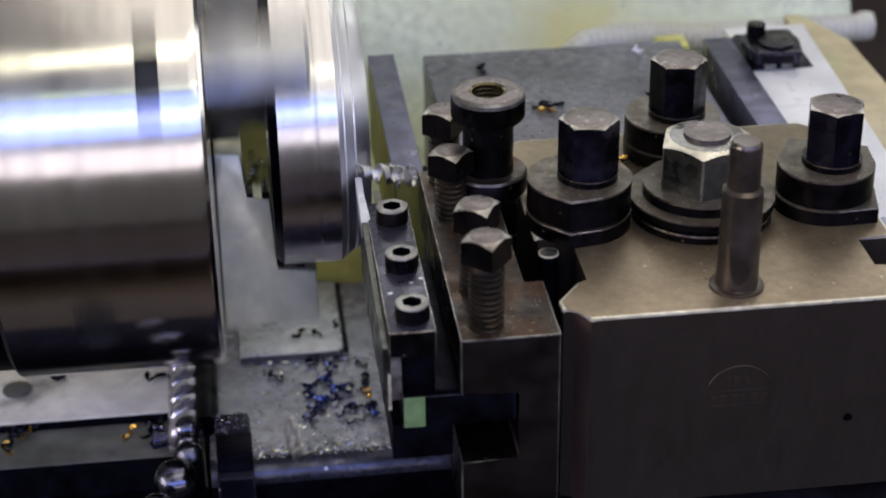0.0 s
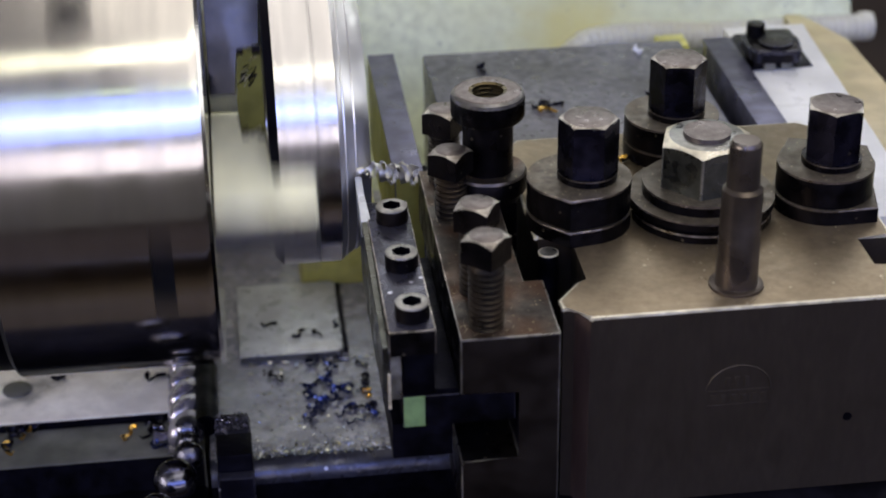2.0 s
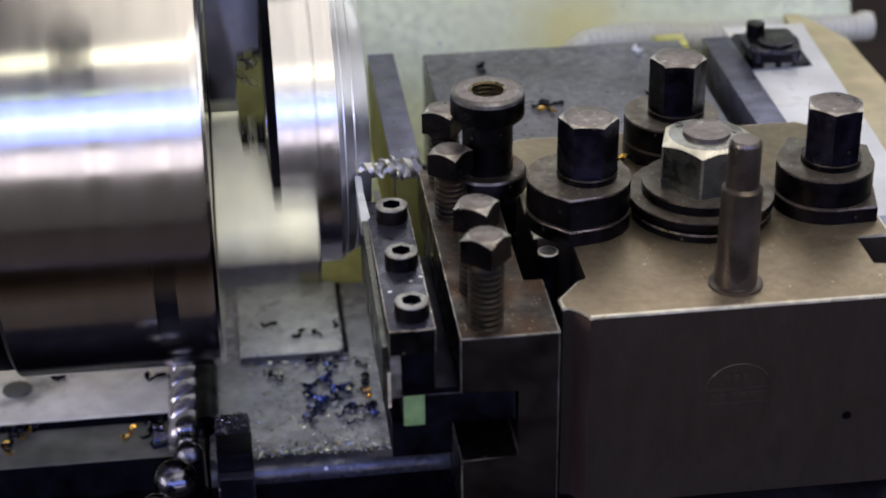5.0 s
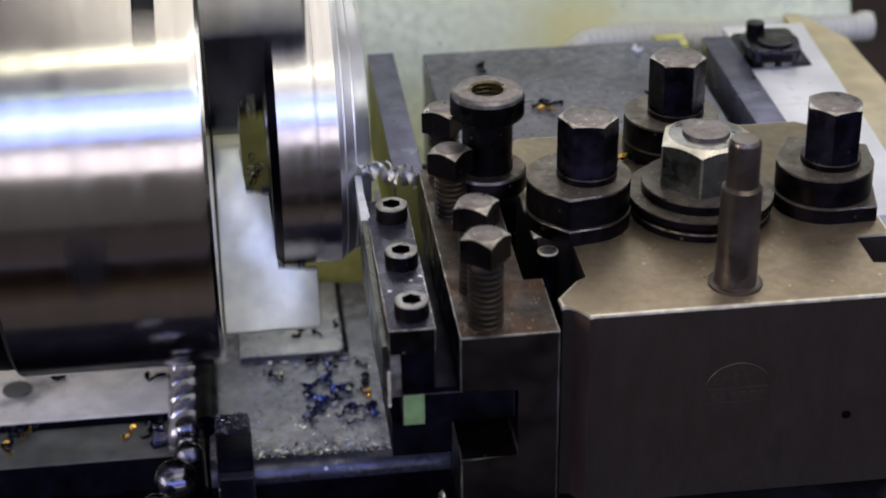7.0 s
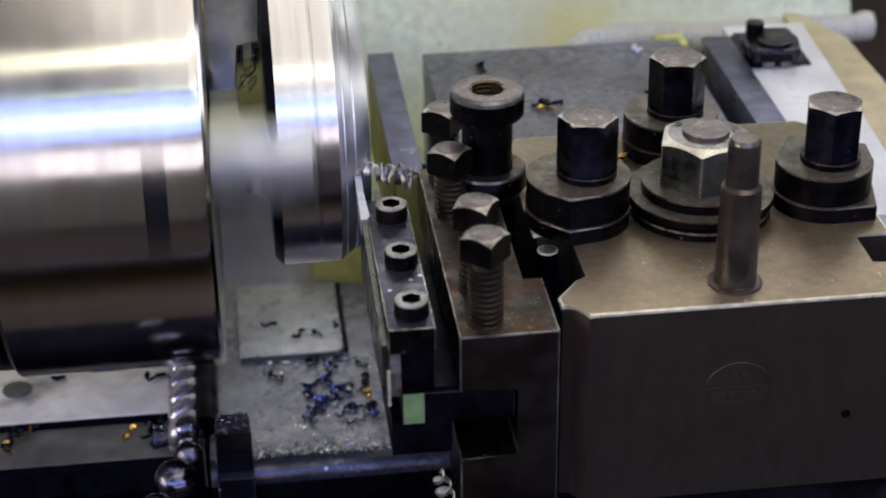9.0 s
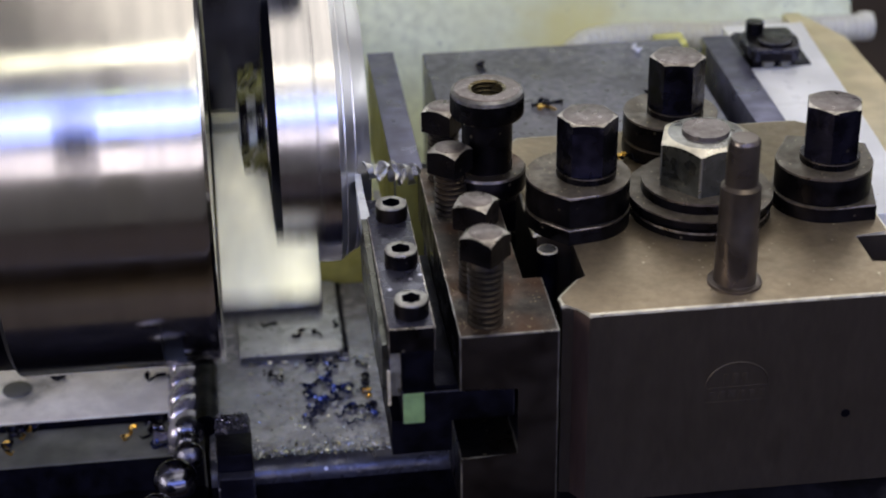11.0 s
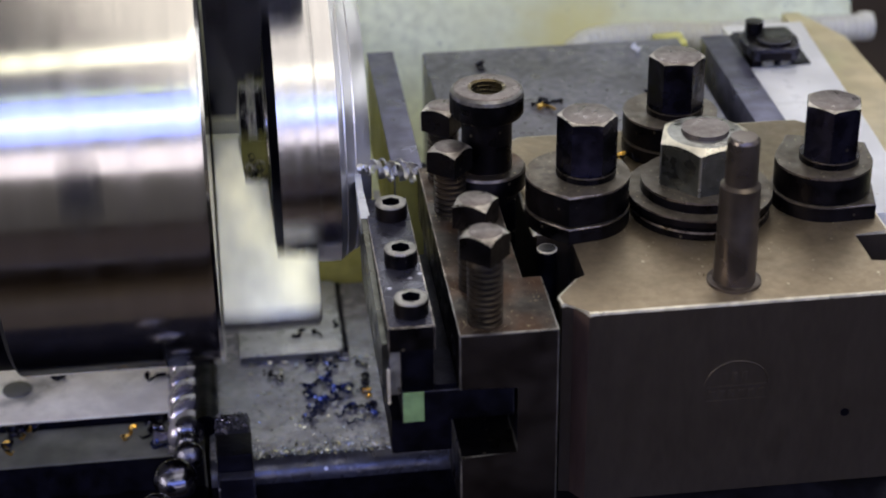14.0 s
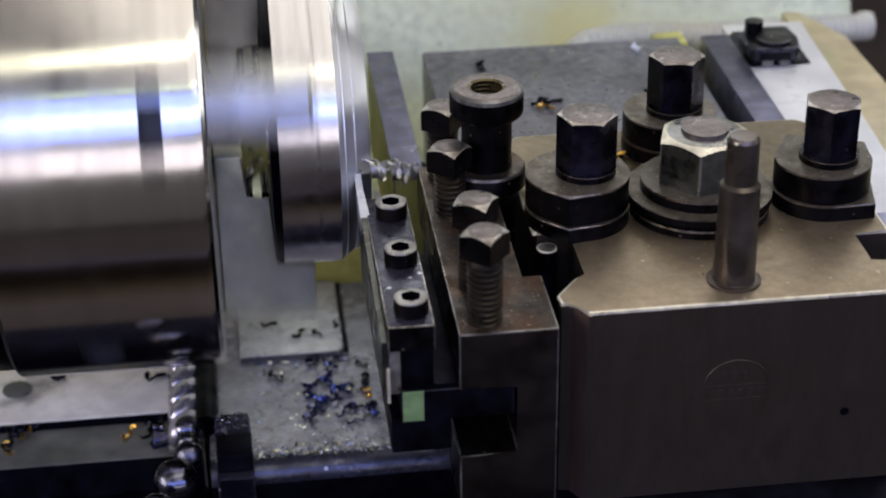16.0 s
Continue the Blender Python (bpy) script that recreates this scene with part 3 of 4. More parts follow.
def cam_outline(cx, cy, r, corners, n=48):
    """A disc drawn out into corners (angle in degrees, reach), each running into it by two tangents."""
    pts = ring(cx, cy, r, n)
    for turn, reach in corners:
        t, wide = radians(turn), math.acos(r / reach)
        pts = [p for p in pts if abs((math.atan2(p[1] - cy, p[0] - cx) - t + math.pi) % (2 * math.pi) - math.pi) > wide]
        pts.append((cx + reach * math.cos(t), cy + reach * math.sin(t)))
    return sorted(pts, key=lambda p: math.atan2(p[1] - cy, p[0] - cx))


def clamp_nut(post, x, y, dx, turn, lift, low, high):
    """A tall hexagon on a washer over two stacked cams; low and high give each cam's radius and corners."""
    stack = part("eccentric_plate", add_prism(bmesh.new(), cam_outline(x, y, *low), -8, -2.8, 0.5, 1, 2), [BLACK, CAMEDGE, CAMTOP], post)
    part("cam_joint", add_prism(bmesh.new(), ring(x, y, 15.2, 48), -2.8, -2.0, 0), BLACK, stack)
    part("collar", add_prism(bmesh.new(), cam_outline(x, y, *high), -2.0, lift, 0.7, 1, 2), [BLACK, CAMEDGE, CAMTOP], stack)
    part("washer", add_prism(bmesh.new(), ring(x + dx, y - 0.5, 9.6, 40), lift, lift + 2.4, 0.5), [BLACK, CAMEDGE], stack)
    bm = bmesh.new()
    add_chamfered(bm, x + dx, y - 0.5, 16.6, 6, lift + 2.4, lift + 20.4, turn, 20, 0.96, 0.035)
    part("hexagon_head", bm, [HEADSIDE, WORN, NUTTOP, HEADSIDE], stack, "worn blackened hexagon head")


def tool_post():
    post = thing("tool_post", "oily brown steel quick-change tool post with clamping nuts", "tool post")
    outline = [(60.5, -134), (158, -134), (164, -128), (164, -115.6), (151.4, -115.6), (151.4, -97.4), (164, -97.4), (164, -18), (158, -12),
               (58, -12), (52, -18), (52, -83), (64.3, -83), (64.3, -112), (60.5, -112.3), (52.8, -122.4), (53.2, -127.4), (56.8, -128)]
    bm = bmesh.new()
    # block sides far darker than the oily top, as shade painted in
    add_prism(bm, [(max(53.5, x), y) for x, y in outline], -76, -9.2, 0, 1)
    # slanting corner faces at the front left are coloured as lit
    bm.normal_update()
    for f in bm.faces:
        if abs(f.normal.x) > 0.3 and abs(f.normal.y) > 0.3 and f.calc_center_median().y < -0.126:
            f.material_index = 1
    part("block", bm, [BLACK_FACE, LITCORNER], post, "brown-black steel block with shade-darkened sides")
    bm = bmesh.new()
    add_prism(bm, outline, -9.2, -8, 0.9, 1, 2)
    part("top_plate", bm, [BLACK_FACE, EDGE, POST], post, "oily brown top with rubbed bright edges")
    clamp_nut(post, 67.8, -74, 2.6, radians(-10), 8.2, (16.8, [(252, 19.0)]), (16.6, [(252, 18.6)]))
    clamp_nut(post, 108.5, -28, 1.5, radians(-10), 6.2, (16.2, [(80, 20.0)]), (16.0, []))
    clamp_nut(post, 148.6, -73, 1.6, radians(13), 7.0, (16.4, [(-50, 20.6)]), (15.6, [(29, 19.4), (110, 20.5)]))
    ring1 = part("base_ring", add_prism(bmesh.new(), ring(108, -73, 22.8, 56), -8, -5, 0.8), [BLACK, WORN], post)
    part("upper_ring", add_prism(bmesh.new(), ring(108, -73, 23.5, 56), -3.4, -0.6, 0.6, 1, 2), [BLACK, CAMEDGE, CAMTOP], ring1)
    part("groove", add_prism(bmesh.new(), ring(108, -73, 21.5, 48), -5, -3.4, 0), [BLACK, WORN], ring1)
    part("thick_washer", add_prism(bmesh.new(), ring(108, -73, 19.0, 48), -0.6, 3.2, 0.8, 1, 2), [BLACK, CAMEDGE, CAMTOP], ring1)
    # centre nut likewise: sides coloured darker than the lit top
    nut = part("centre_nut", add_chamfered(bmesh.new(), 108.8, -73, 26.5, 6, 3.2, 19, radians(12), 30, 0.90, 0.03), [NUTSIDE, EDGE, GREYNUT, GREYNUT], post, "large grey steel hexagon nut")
    part("stud_end", add_prism(bmesh.new(), ring(108.8, -73, 7.5, 40), 18.8, 20.6, 0.7), [NUTTOP, NUTTOP], nut)
    bm = bmesh.new()
    add_turned(bm, [(-8, 8.2), (-7.2, 8.2), (-7.1, 8.0), (-7.0, 6.5), (-6.9, 6.4), (24.3, 6.0), (24.5, 6.0), (25.3, 5.1), (25.5, 4.9), (38.8, 4.8), (39.0, 4.8), (40.0, 4.2), (40.2, 4.0)], "z", 40, (107.2, -121, 0))
    part("locking_pin", bm, POSTPIN, post, "smooth brown steel upright pin")
    # stud sides are black for the shade down in the slot
    part("dovetail_stud", add_prism(bmesh.new(), ring(55.4, -90.3, 3.3, 32), -40, -9.4, 0.5, 1, 2), [GRIME_SHADE, EDGE, GREYNUT], post, "bright stud inside the dovetail slot")
    # worn maker's mark: an arch over two bars
    mark = part("maker_mark", add_tube(bmesh.new(), [(106.5 + 9.8 * math.cos(a), -133.98, -37.0 + 8.5 * math.sin(a)) for a in (math.pi * i / 24 for i in range(25))], 0.26, 6), BLACK_FACE, post, "faint worn arch-shaped stamp")
    for x0, x1, z0, z1 in [(97.0, 116.0, -37.6, -37.0), (97.0, 116.0, -42.6, -42.1)] + [(98.0 + 3.1 * i, 99.9 + 3.1 * i, -41.2, -38.6) for i in range(6)] + [(102.0 + 3.0 * i, 103.6 + 3.0 * i, -35.6, -32.4) for i in range(3)]:
        part("mark_bar", add_box(bmesh.new(), x0, x1, -134.16, -133.9, z0, z1, 0.06, 0), BLACK_FACE, mark)
    part("dent", add_turned(bmesh.new(), [(-134.06, 1.5), (-133.0, 1.5)], "y", 14, (141.6, 0, -50.2)), GRIME_SHADE, post, "small oily dent")
    return post


def thread(bm, x, y, z0, z1, r):
    prof, z = [], z0
    while z < z1 - 1.9:
        prof += [(z, r - 1.0), (z + 0.75, r), (z + 1.15, r)]
        z += 1.9
    prof.append((z1, r - 1.0))
    add_turned(bm, prof, "z", 28, (x, y, 0))


def tool_holder():
    holder = thing("tool_holder", "dark slotted steel tool holder with square-head bolts", "tool holder")
    # the C-shaped body: its slot opens away from the post, and a deep dovetail recess faces the post
    bm = bmesh.new()
    for y0, y1, wide in ((-141, -110, 50.4), (-110, -59, 44.5), (-59, -31.5, 50.4)):
        section = [(21, -8), (wide, -8), (wide, -71), (21, -71), (21, -50.6), (38.7, -50.6), (38.7, -26.7), (21, -26.7)]
        a = [bm.verts.new((x * MM, y0 * MM, z * MM)) for x, z in section]
        b = [bm.verts.new((x * MM, y1 * MM, z * MM)) for x, z in section]
        ends = [bm.faces.new(a), bm.faces.new(b[::-1])]
        worn = []
        for i in range(len(section)):
            k = (i + 1) % len(section)
            f = bm.faces.new((a[i], b[i], b[k], a[k]))
            # slot roof and wall get black: shade inside the slot as colour
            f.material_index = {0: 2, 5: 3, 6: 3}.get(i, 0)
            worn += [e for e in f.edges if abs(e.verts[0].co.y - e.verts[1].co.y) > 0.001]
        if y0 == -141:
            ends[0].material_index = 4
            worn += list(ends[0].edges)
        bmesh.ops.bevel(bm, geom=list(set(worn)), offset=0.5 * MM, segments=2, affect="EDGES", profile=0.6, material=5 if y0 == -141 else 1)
    part("body", bm, [BLACK, CAMEDGE, POSTDARK, GRIME_SHADE, HOLDERFACE, SCREWRIM], holder)
    for x, y, top in ((29.7, -133, 21.6), (29.7, -113.2, 21.8), (28.3, -62.4, 14.6), (29.0, -39, 18.4)):
        bm = bmesh.new()
        thread(bm, x, y, -24, top - 8.2, 5.3)
        bolt = part("bolt", bm, THREAD, holder, "square-head clamping bolt")
        bm = bmesh.new()
        turn = radians(4 + (y % 7) * 2)
        add_chamfered(bm, x, y, 10.6, 4, top - 8.4, top, turn, 30, 0.92, 0.05)
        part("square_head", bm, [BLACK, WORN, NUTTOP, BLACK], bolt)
    # height adjuster: flanged sleeve with a knurled, hollow head
    x, y = 41.8, -52
    knob = part("adjuster_sleeve", add_turned(bmesh.new(), [(-8, 10.5), (-4.6, 10.5), (-4.5, 12.8), (1.2, 12.8), (2.0, 12.2), (2.0, 8.4), (2.1, 8.3), (20.8, 8.2)], "z", 48, (x, y, 0), mats=[0, 0, 0, 1, 2, 0, 0], close=False), [BLACK, CAMEDGE, POSTDARK], holder)
    bm = bmesh.new()
    prof = [(19, 8.0), (19.2, 11.2), (20, 12.0), (26.2, 12.0), (27.4, 11.7), (28.2, 10.9), (28.4, 10.0), (28.4, 6.2)]
    add_turned(bm, [(z + 1.4, r) for z, r in prof], "z", 72, (x, y, 0), mats=[0, 0, 0, 1, 1, 2, 2], close=False)
    for i, v in enumerate(bm.verts):
        out = Vector((v.co.x - x * MM, v.co.y - y * MM, 0))
        if out.length > 11.9 * MM and i % 2:
            v.co -= out * 0.035
    part("knurled_head", bm, [BLACK, SCREWRIM, NUTTOP], knob)
    bm = bmesh.new()
    prof, z = [(29.8, 6.2)], 29.4
    while z > 12:
        prof += [(z, 5.2), (z - 0.5, 5.9), (z - 1.0, 5.9)]
        z -= 1.5
    add_turned(bm, prof, "z", 32, (x, y, 0), close=False)
    part("threaded_bore", bm, BRASS, knob, "yellowish oily thread")
    return holder


def cutting_tool():
    tool = thing("cutting_tool", "black steel blade tool clamped by three socket screws", "cutting tool")
    bm = bmesh.new()
    add_box(bm, 0.4, 14.2, -140.6, -59.5, -12, -4, 0.4, 1, 2)
    part("clamp_bar", bm, [BLACK, WORN, CLAMPTOP], tool, "oily black clamping bar")
    bm = bmesh.new()
    add_box(bm, 4.4, 13.8, -138, -60, -27, -12, 0.4)
    # thin black sheet added as the gap's floor, for its shade
    add_box(bm, 13.8, 20.8, -138.6, -60, -27, -25.5, 0.2)
    part("upper_body", bm, [GRIME_SHADE, GRIME_SHADE], tool)
    bm = bmesh.new()
    add_box(bm, 0.6, 4.0, -140.0, -64, -27, -12.1, 0.3, 1)
    part("blade_end", bm, [GREYNUT, WORN], tool, "bare grey steel blade end")
    bm = bmesh.new()
    # shank is black as well, for the shade inside the slot
    add_box(bm, 4.2, 37.5, -139.5, -62, -37.5, -27, 0.4)
    shank = part("shank", bm, [GRIME_SHADE, CLAMPTOP], tool)
    part("sticker", add_box(bmesh.new(), 4.4, 10.6, -139.8, -139.4, -37.2, -27.0, 0), GREEN, shank, "pale green sticker")
    bm = bmesh.new()
    add_box(bm, 1.0, 19.0, -137.5, -60, -49.6, -37.5, 0.4)
    part("lower_jaw", bm, [GRIME_SHADE, GRIME_SHADE], tool)
    # the blade: a thin plate with its cutting tip raised at the far end
    outline = [(-140.4, -24), (-140.4, -9), (-66, -4.0), (-58, -1.5), (-52, -0.2), (-49, 0.0), (-49.6, -2.6), (-58, -9), (-66, -30), (-120, -30)]
    bm = bmesh.new()
    a = [bm.verts.new((-1.4 * MM, y * MM, z * MM)) for y, z in outline]
    b = [bm.verts.new((0.3 * MM, y * MM, z * MM)) for y, z in outline]
    bm.faces.new(a), bm.faces.new(b[::-1])
    for i in range(len(outline)):
        k = (i + 1) % len(outline)
        bm.faces.new((a[i], a[k], b[k], b[i]))
    part("blade", bm, NUTSIDE, tool, "dark grey steel blade")
    outline = [(-72, -4.2), (-58, -1.3), (-52, 0.0), (-49, 0.2), (-49.7, -2.6), (-58, -9), (-72, -9.5)]
    bm = bmesh.new()
    a = [bm.verts.new((-1.6 * MM, y * MM, z * MM)) for y, z in outline]
    b = [bm.verts.new(((1.5 if y < -60 else 0.5) * MM, y * MM, z * MM)) for y, z in outline]
    bm.faces.new(a), bm.faces.new(b[::-1])
    for i in range(len(outline)):
        k = (i + 1) % len(outline)
        bm.faces.new((a[i], a[k], b[k], b[i]))
    part("cutting_tip", bm, WIPER, tool, "bare pale steel cutting tip")
    part("blade_edge", add_box(bmesh.new(), -0.2, 0.75, -141.2, -140.7, -29.5, -17.5, 0), EDGE, tool, "bright sheared edge of the blade")
    for y in (-72.2, -102.4, -132.2):
        screw = part("socket_screw", socket_head(8.2, y), [BLACK, SCREWRIM, GRIME_SHADE], tool, "hexagon socket screw with rubbed rim")
    return tool


def socket_head(x, y):
    bm = bmesh.new()
    n, z0, z1 = 48, -4, 1.2
    def row(z, r, hexed=False):
        out = []
        for i in range(n):
            t = 2 * math.pi * i / n
            q = r
            if hexed:
                q = r / math.cos(((t + math.pi / 6) % (math.pi / 3)) - math.pi / 6)
            out.append(bm.verts.new(((x + q * math.cos(t)) * MM, (y + q * math.sin(t)) * MM, z * MM)))
        return out
    rows = [row(z0, 5.1), row(z1 - 0.5, 5.1), row(z1 - 0.15, 4.9), row(z1, 4.3), row(z1, 2.7, True), row(z1 - 2.6, 2.7, True)]
    # last index: hexagon socket coloured black for its shade
    mats = [0, 1, 1, 1, 2]
    for k in range(5):
        for i in range(n):
            bm.faces.new((rows[k][i], rows[k][(i + 1) % n], rows[k + 1][(i + 1) % n], rows[k + 1][i])).material_index = mats[k]
    bm.faces.new(rows[-1]).material_index = 2
    return bm


def cross_slide():
    slide = thing("cross_slide", "dark steel cross slide with side bars and a white strip", "cross slide")
    bm = bmesh.new()
    add_box(bm, 30, 190, -150, 110, -119.9, -76.2, 0.6)
    part("base", bm, [GRIME_SHADE, BAR], slide)
    bm = bmesh.new()
    add_box(bm, 38.5, 146, -4, 112, -76.2, -27, 0.6)
    part("rear_plate", bm, [PLATE, BAR], slide, "dark scratched steel plate")
    bm = bmesh.new()
    add_box(bm, 14.6, 25.2, -12, 99, -60, -20, 0.5, 1, 2)
    part("side_bar", bm, [BARSIDE, BAR, BAR], slide, "blued steel bar")
    bm = bmesh.new()
    add_box(bm, 151.5, 163, -10, 96, -60, -20, 0.5)
    part("side_bar", bm, [BAR, BAR, BAR], slide, "blued steel bar")
    bm = bmesh.new()
    add_prism(bm, [(164, -60), (190, -60), (193, 0), (198, 110), (164, 110)], -60, -22, 0.6, 0)
    part("white_strip", bm, WHITE, slide, "white enamelled strip")
    bm = bmesh.new()
    add_prism(bm, [(198.2, -60), (222, -60), (218, 110), (206, 140), (199, 140)], -70, -30, 0.6, 0)
    part("beige_strip", bm, BEIGE, slide, "stained beige painted strip")
    part("rear_corner", add_box(bmesh.new(), 138, 151, 113, 126, -76.2, -30, 1.0, 0), OLIVE, slide, "yellow-green painted corner")
    # rear clamp with its bolt, on a flat black sheet painted as a recess's shade
    part("recess_shade_plate", add_prism(bmesh.new(), [(164, 65.6), (188.8, 65.8), (189.1, 98.3), (166.7, 101.7), (164, 98)], -22.3, -21.5, 0), GRIME_SHADE, slide, "flat black sheet standing for a dark recess")
    clamp = part("rear_clamp", add_prism(bmesh.new(), [(162.6, 80), (168, 86.6), (184, 85.4), (185.2, 74), (183.3, 63.0), (180.8, 61), (165, 62.5), (163.7, 68)], -18, -13, 1.8, 1), [BLACK, CLAMPTOP], slide, "black cast clamp")
    part("clamp_foot", add_prism(bmesh.new(), [(165, 66.4), (182.5, 66.4), (183.5, 84), (168, 84.5), (164.5, 78)], -21.5, -18, 0.4, 1), [BLACK, BLACK], clamp)
    for x0 in (168.6, 175.4):
        part("clamp_pad", add_box(bmesh.new(), x0, x0 + 4.4, 63.4, 66.2, -21.0, -18, 0.4, 0), LEDGE, clamp, "grey worn pad")
    part("clamp_disc", add_prism(bmesh.new(), ring(174.4, 70, 6.9, 32), -13, -11.4, 0.5), [BLACK, CLAMPTOP], clamp)
    part("clamp_bolt", add_prism(bmesh.new(), ring(168.9, 80.4, 3.7, 24), -13, -8.2, 1.1), [BLACK, BLACK], clamp)
    return slide


# ---- swarf ----
def helix_points(turns, pitch, radius, per=18, taper=0.0, sag=0.0):
    pts, outs = [], []
    for i in range(int(turns * per) + 1):
        t = 2 * math.pi * i / per
        x = pitch * i / per
        r = radius * (1 - taper * i / (turns * per)) * (0.45 + 0.55 * min(1, i / per))
        pts.append((x, r * math.cos(t), r * math.sin(t) - sag * x * x))
        outs.append((0.35, math.cos(t), math.sin(t)))
    return pts, outs


def curl_chip():
    """The coiled chip that grows off the tool tip."""
    chip = thing("curled_chip", "bright silver helical chip coming off the tool tip", "chip")
    pts, outs = helix_points(2.9, 6.6, 2.7)
    bm = bmesh.new()
    add_ribbon(bm, pts, [2.2 + 0.5 * math.sin(i * 0.9) for i in range(len(pts))], 0.35, outs)
    part("coil", bm, SWARF, chip, "", 50)
    rng = random.Random(5)
    pts, outs = helix_points(2.6, 7.0, 3.4)
    pts = [(x + rng.uniform(-0.6, 0.6) + 2.0, y + rng.uniform(-0.7, 0.7), z + rng.uniform(-0.7, 0.7)) for x, y, z in pts]
    bm = bmesh.new()
    add_ribbon(bm, pts, [0.8 + 0.4 * math.sin(i * 1.7) for i in range(len(pts))], 0.25, outs)
    part("loose_strand", bm, SWARF, chip, "thin tangled strand", 50)
    return chip


def falling_chip():
    chip = thing("flung_chip", "loose silver helical chip thrown off the cut", "chip")
    pts, outs = helix_points(2.6, 4.6, 2.2)
    bm = bmesh.new()
    add_ribbon(bm, pts, 1.8, 0.3, outs)
    part("coil", bm, SWARF, chip, "", 50)
    return chip


def lying_chip(rng, x, y, z, size, mat, label, turns=1.6):
    """A small curled shaving lying on a surface, built about its own base."""
    chip = thing("swarf_chip", label, "chip", "swarf on the machine", at=(x, y, z))
    n = int(14 * turns)
    pts, outs, a0 = [], [], rng.uniform(0, 6.28)
    heading, px, py = a0, 0.0, 0.0
    low = 0.25
    for i in range(n):
        heading += rng.uniform(0.25, 0.65) * (1 if i % 17 < 11 else -1)
        px += size * 0.17 * math.cos(heading)
        py += size * 0.17 * math.sin(heading)
        pts.append((px, py, low + size * 0.10 * (1 + math.sin(i * 0.7 + a0))))
        outs.append((-math.sin(heading), math.cos(heading), 0.5))
    bm = bmesh.new()
    add_ribbon(bm, pts, [size * rng.uniform(0.22, 0.42) for _ in pts], 0.25, outs)
    drop = min(v.co.z for v in bm.verts)
    for v in bm.verts:
        v.co.z -= drop
    part("curl", bm, mat, chip, "", 50)
    return chip


def scatter_swarf():
    rng = random.Random(7)
    blue, gold, grey = "heat-blued curled steel chip", "straw-gold curled steel chip", "small dark curled steel shaving"
    spots = [(-15.4, 37, 5, BLUECHIP, blue), (-11.6, 26, 5, BLUECHIP, blue), (-13.5, 14, 5, BLUECHIP, blue), (-11, 4, 6, BLUECHIP, blue), (-8.6, -8, 5, BLUECHIP, blue),
             (-18, -6, 5, BLUECHIP, blue), (-14.4, 1, 5, BLUECHIP, blue), (-3, 29, 2.4, BEAD, "small bright steel shaving"), (2, 27, 2.8, GRIME_SHADE, grey), (-9, 31, 2.2, BEAD, "small bright steel shaving"),
             (0.2, 8.4, 5, GRIME_SHADE, grey), (3, 3.3, 3.4, GOLDCHIP, gold), (3, -11, 4.5, BLUECHIP, blue), (-2, -3, 5, GRIME_SHADE, grey), (-31.7, 23, 4, GRIME_SHADE, grey), (-7.3, 9.5, 5, BLUECHIP, blue)]
    for x, y, s, mat, label in spots:
        lying_chip(rng, x, y, -120, s * 0.9, mat, label, 2.2)
        if mat is BLUECHIP:
            lying_chip(rng, x + rng.uniform(-4, 4), y + rng.uniform(-5, 5), -120, s * 0.65, mat, blue, 1.8)
    for x, y, s in ((-30, 54, 3.6), (-19, 47, 3.8), (-13.2, 48, 3.2), (-6.4, 52, 3)):
        lying_chip(rng, x, y, -117.2, s, GRIME_SHADE, grey, 1.4)
    for x, y, s in ((-110.5, 32, 6), (-78.7, 28.5, 6)):
        lying_chip(rng, x, y, -120, s, GRIME_SHADE, grey, 1.4)
    for x, y, s, mat, label in ((-124, 0, 6, GRIME_SHADE, grey), (-127, -2, 3.2, GOLDCHIP, gold), (-131, -6, 3.6, GOLDCHIP, gold), (-128, -5, 5, GRIME_SHADE, grey), (-85, -4, 4, GOLDCHIP, gold),
                                (-83, -8, 6, GRIME_SHADE, grey), (-76, -6, 4, BEAD, "bright curled steel chip"), (-75, -14, 6, BLUECHIP, blue), (-72, -9, 4, BEAD, "bright curled steel chip")):
        lying_chip(rng, x, y, -123, s, mat, label, 1.8)
    for x, y, z, s, turn in ((-74.8, -11, -121.6, 4.6, 20), (-67.5, -15, -121.8, 4.2, 75), (-70.5, -19.5, -122.0, 3.4, 140), (-52.5, -67, -137.8, 4.0, 30), (-50.5, -48, -95.9, 2.2, 80)):
        shard = thing("broken_chip", "broken bright wedge-shaped steel chip", "chip", "swarf on the machine", at=(x, y, z))
        bm = bmesh.new()
        v = [bm.verts.new(Vector(p) * s * MM) for p in ((-0.9, -0.5, 0), (1.1, -0.35, 0), (0.1, 0.7, 0), (-0.7, -0.2, 0.75), (0.9, -0.1, 0.35), (-0.1, 0.6, 0.2))]
        for f in ((0, 2, 1), (3, 4, 5), (0, 1, 4, 3), (1, 2, 5, 4), (2, 0, 3, 5)):
            bm.faces.new([v[i] for i in f])
        bmesh.ops.rotate(bm, matrix=Matrix.Rotation(radians(turn), 3, "Z"), verts=bm.verts)
        part("wedge", bm, CONDUIT, shard, "", 20)
    caked = bmesh.new()
    for _ in range(260):
        c, s = Vector((rng.uniform(-53.4, -42.2), rng.uniform(-46.6, -34.9), -97.05)), rng.uniform(0.25, 0.75)
        vs = [caked.verts.new((c + Vector((rng.uniform(-1, 1), rng.uniform(-1, 1), rng.uniform(0, 1))) * s) * MM) for _ in range(4)]
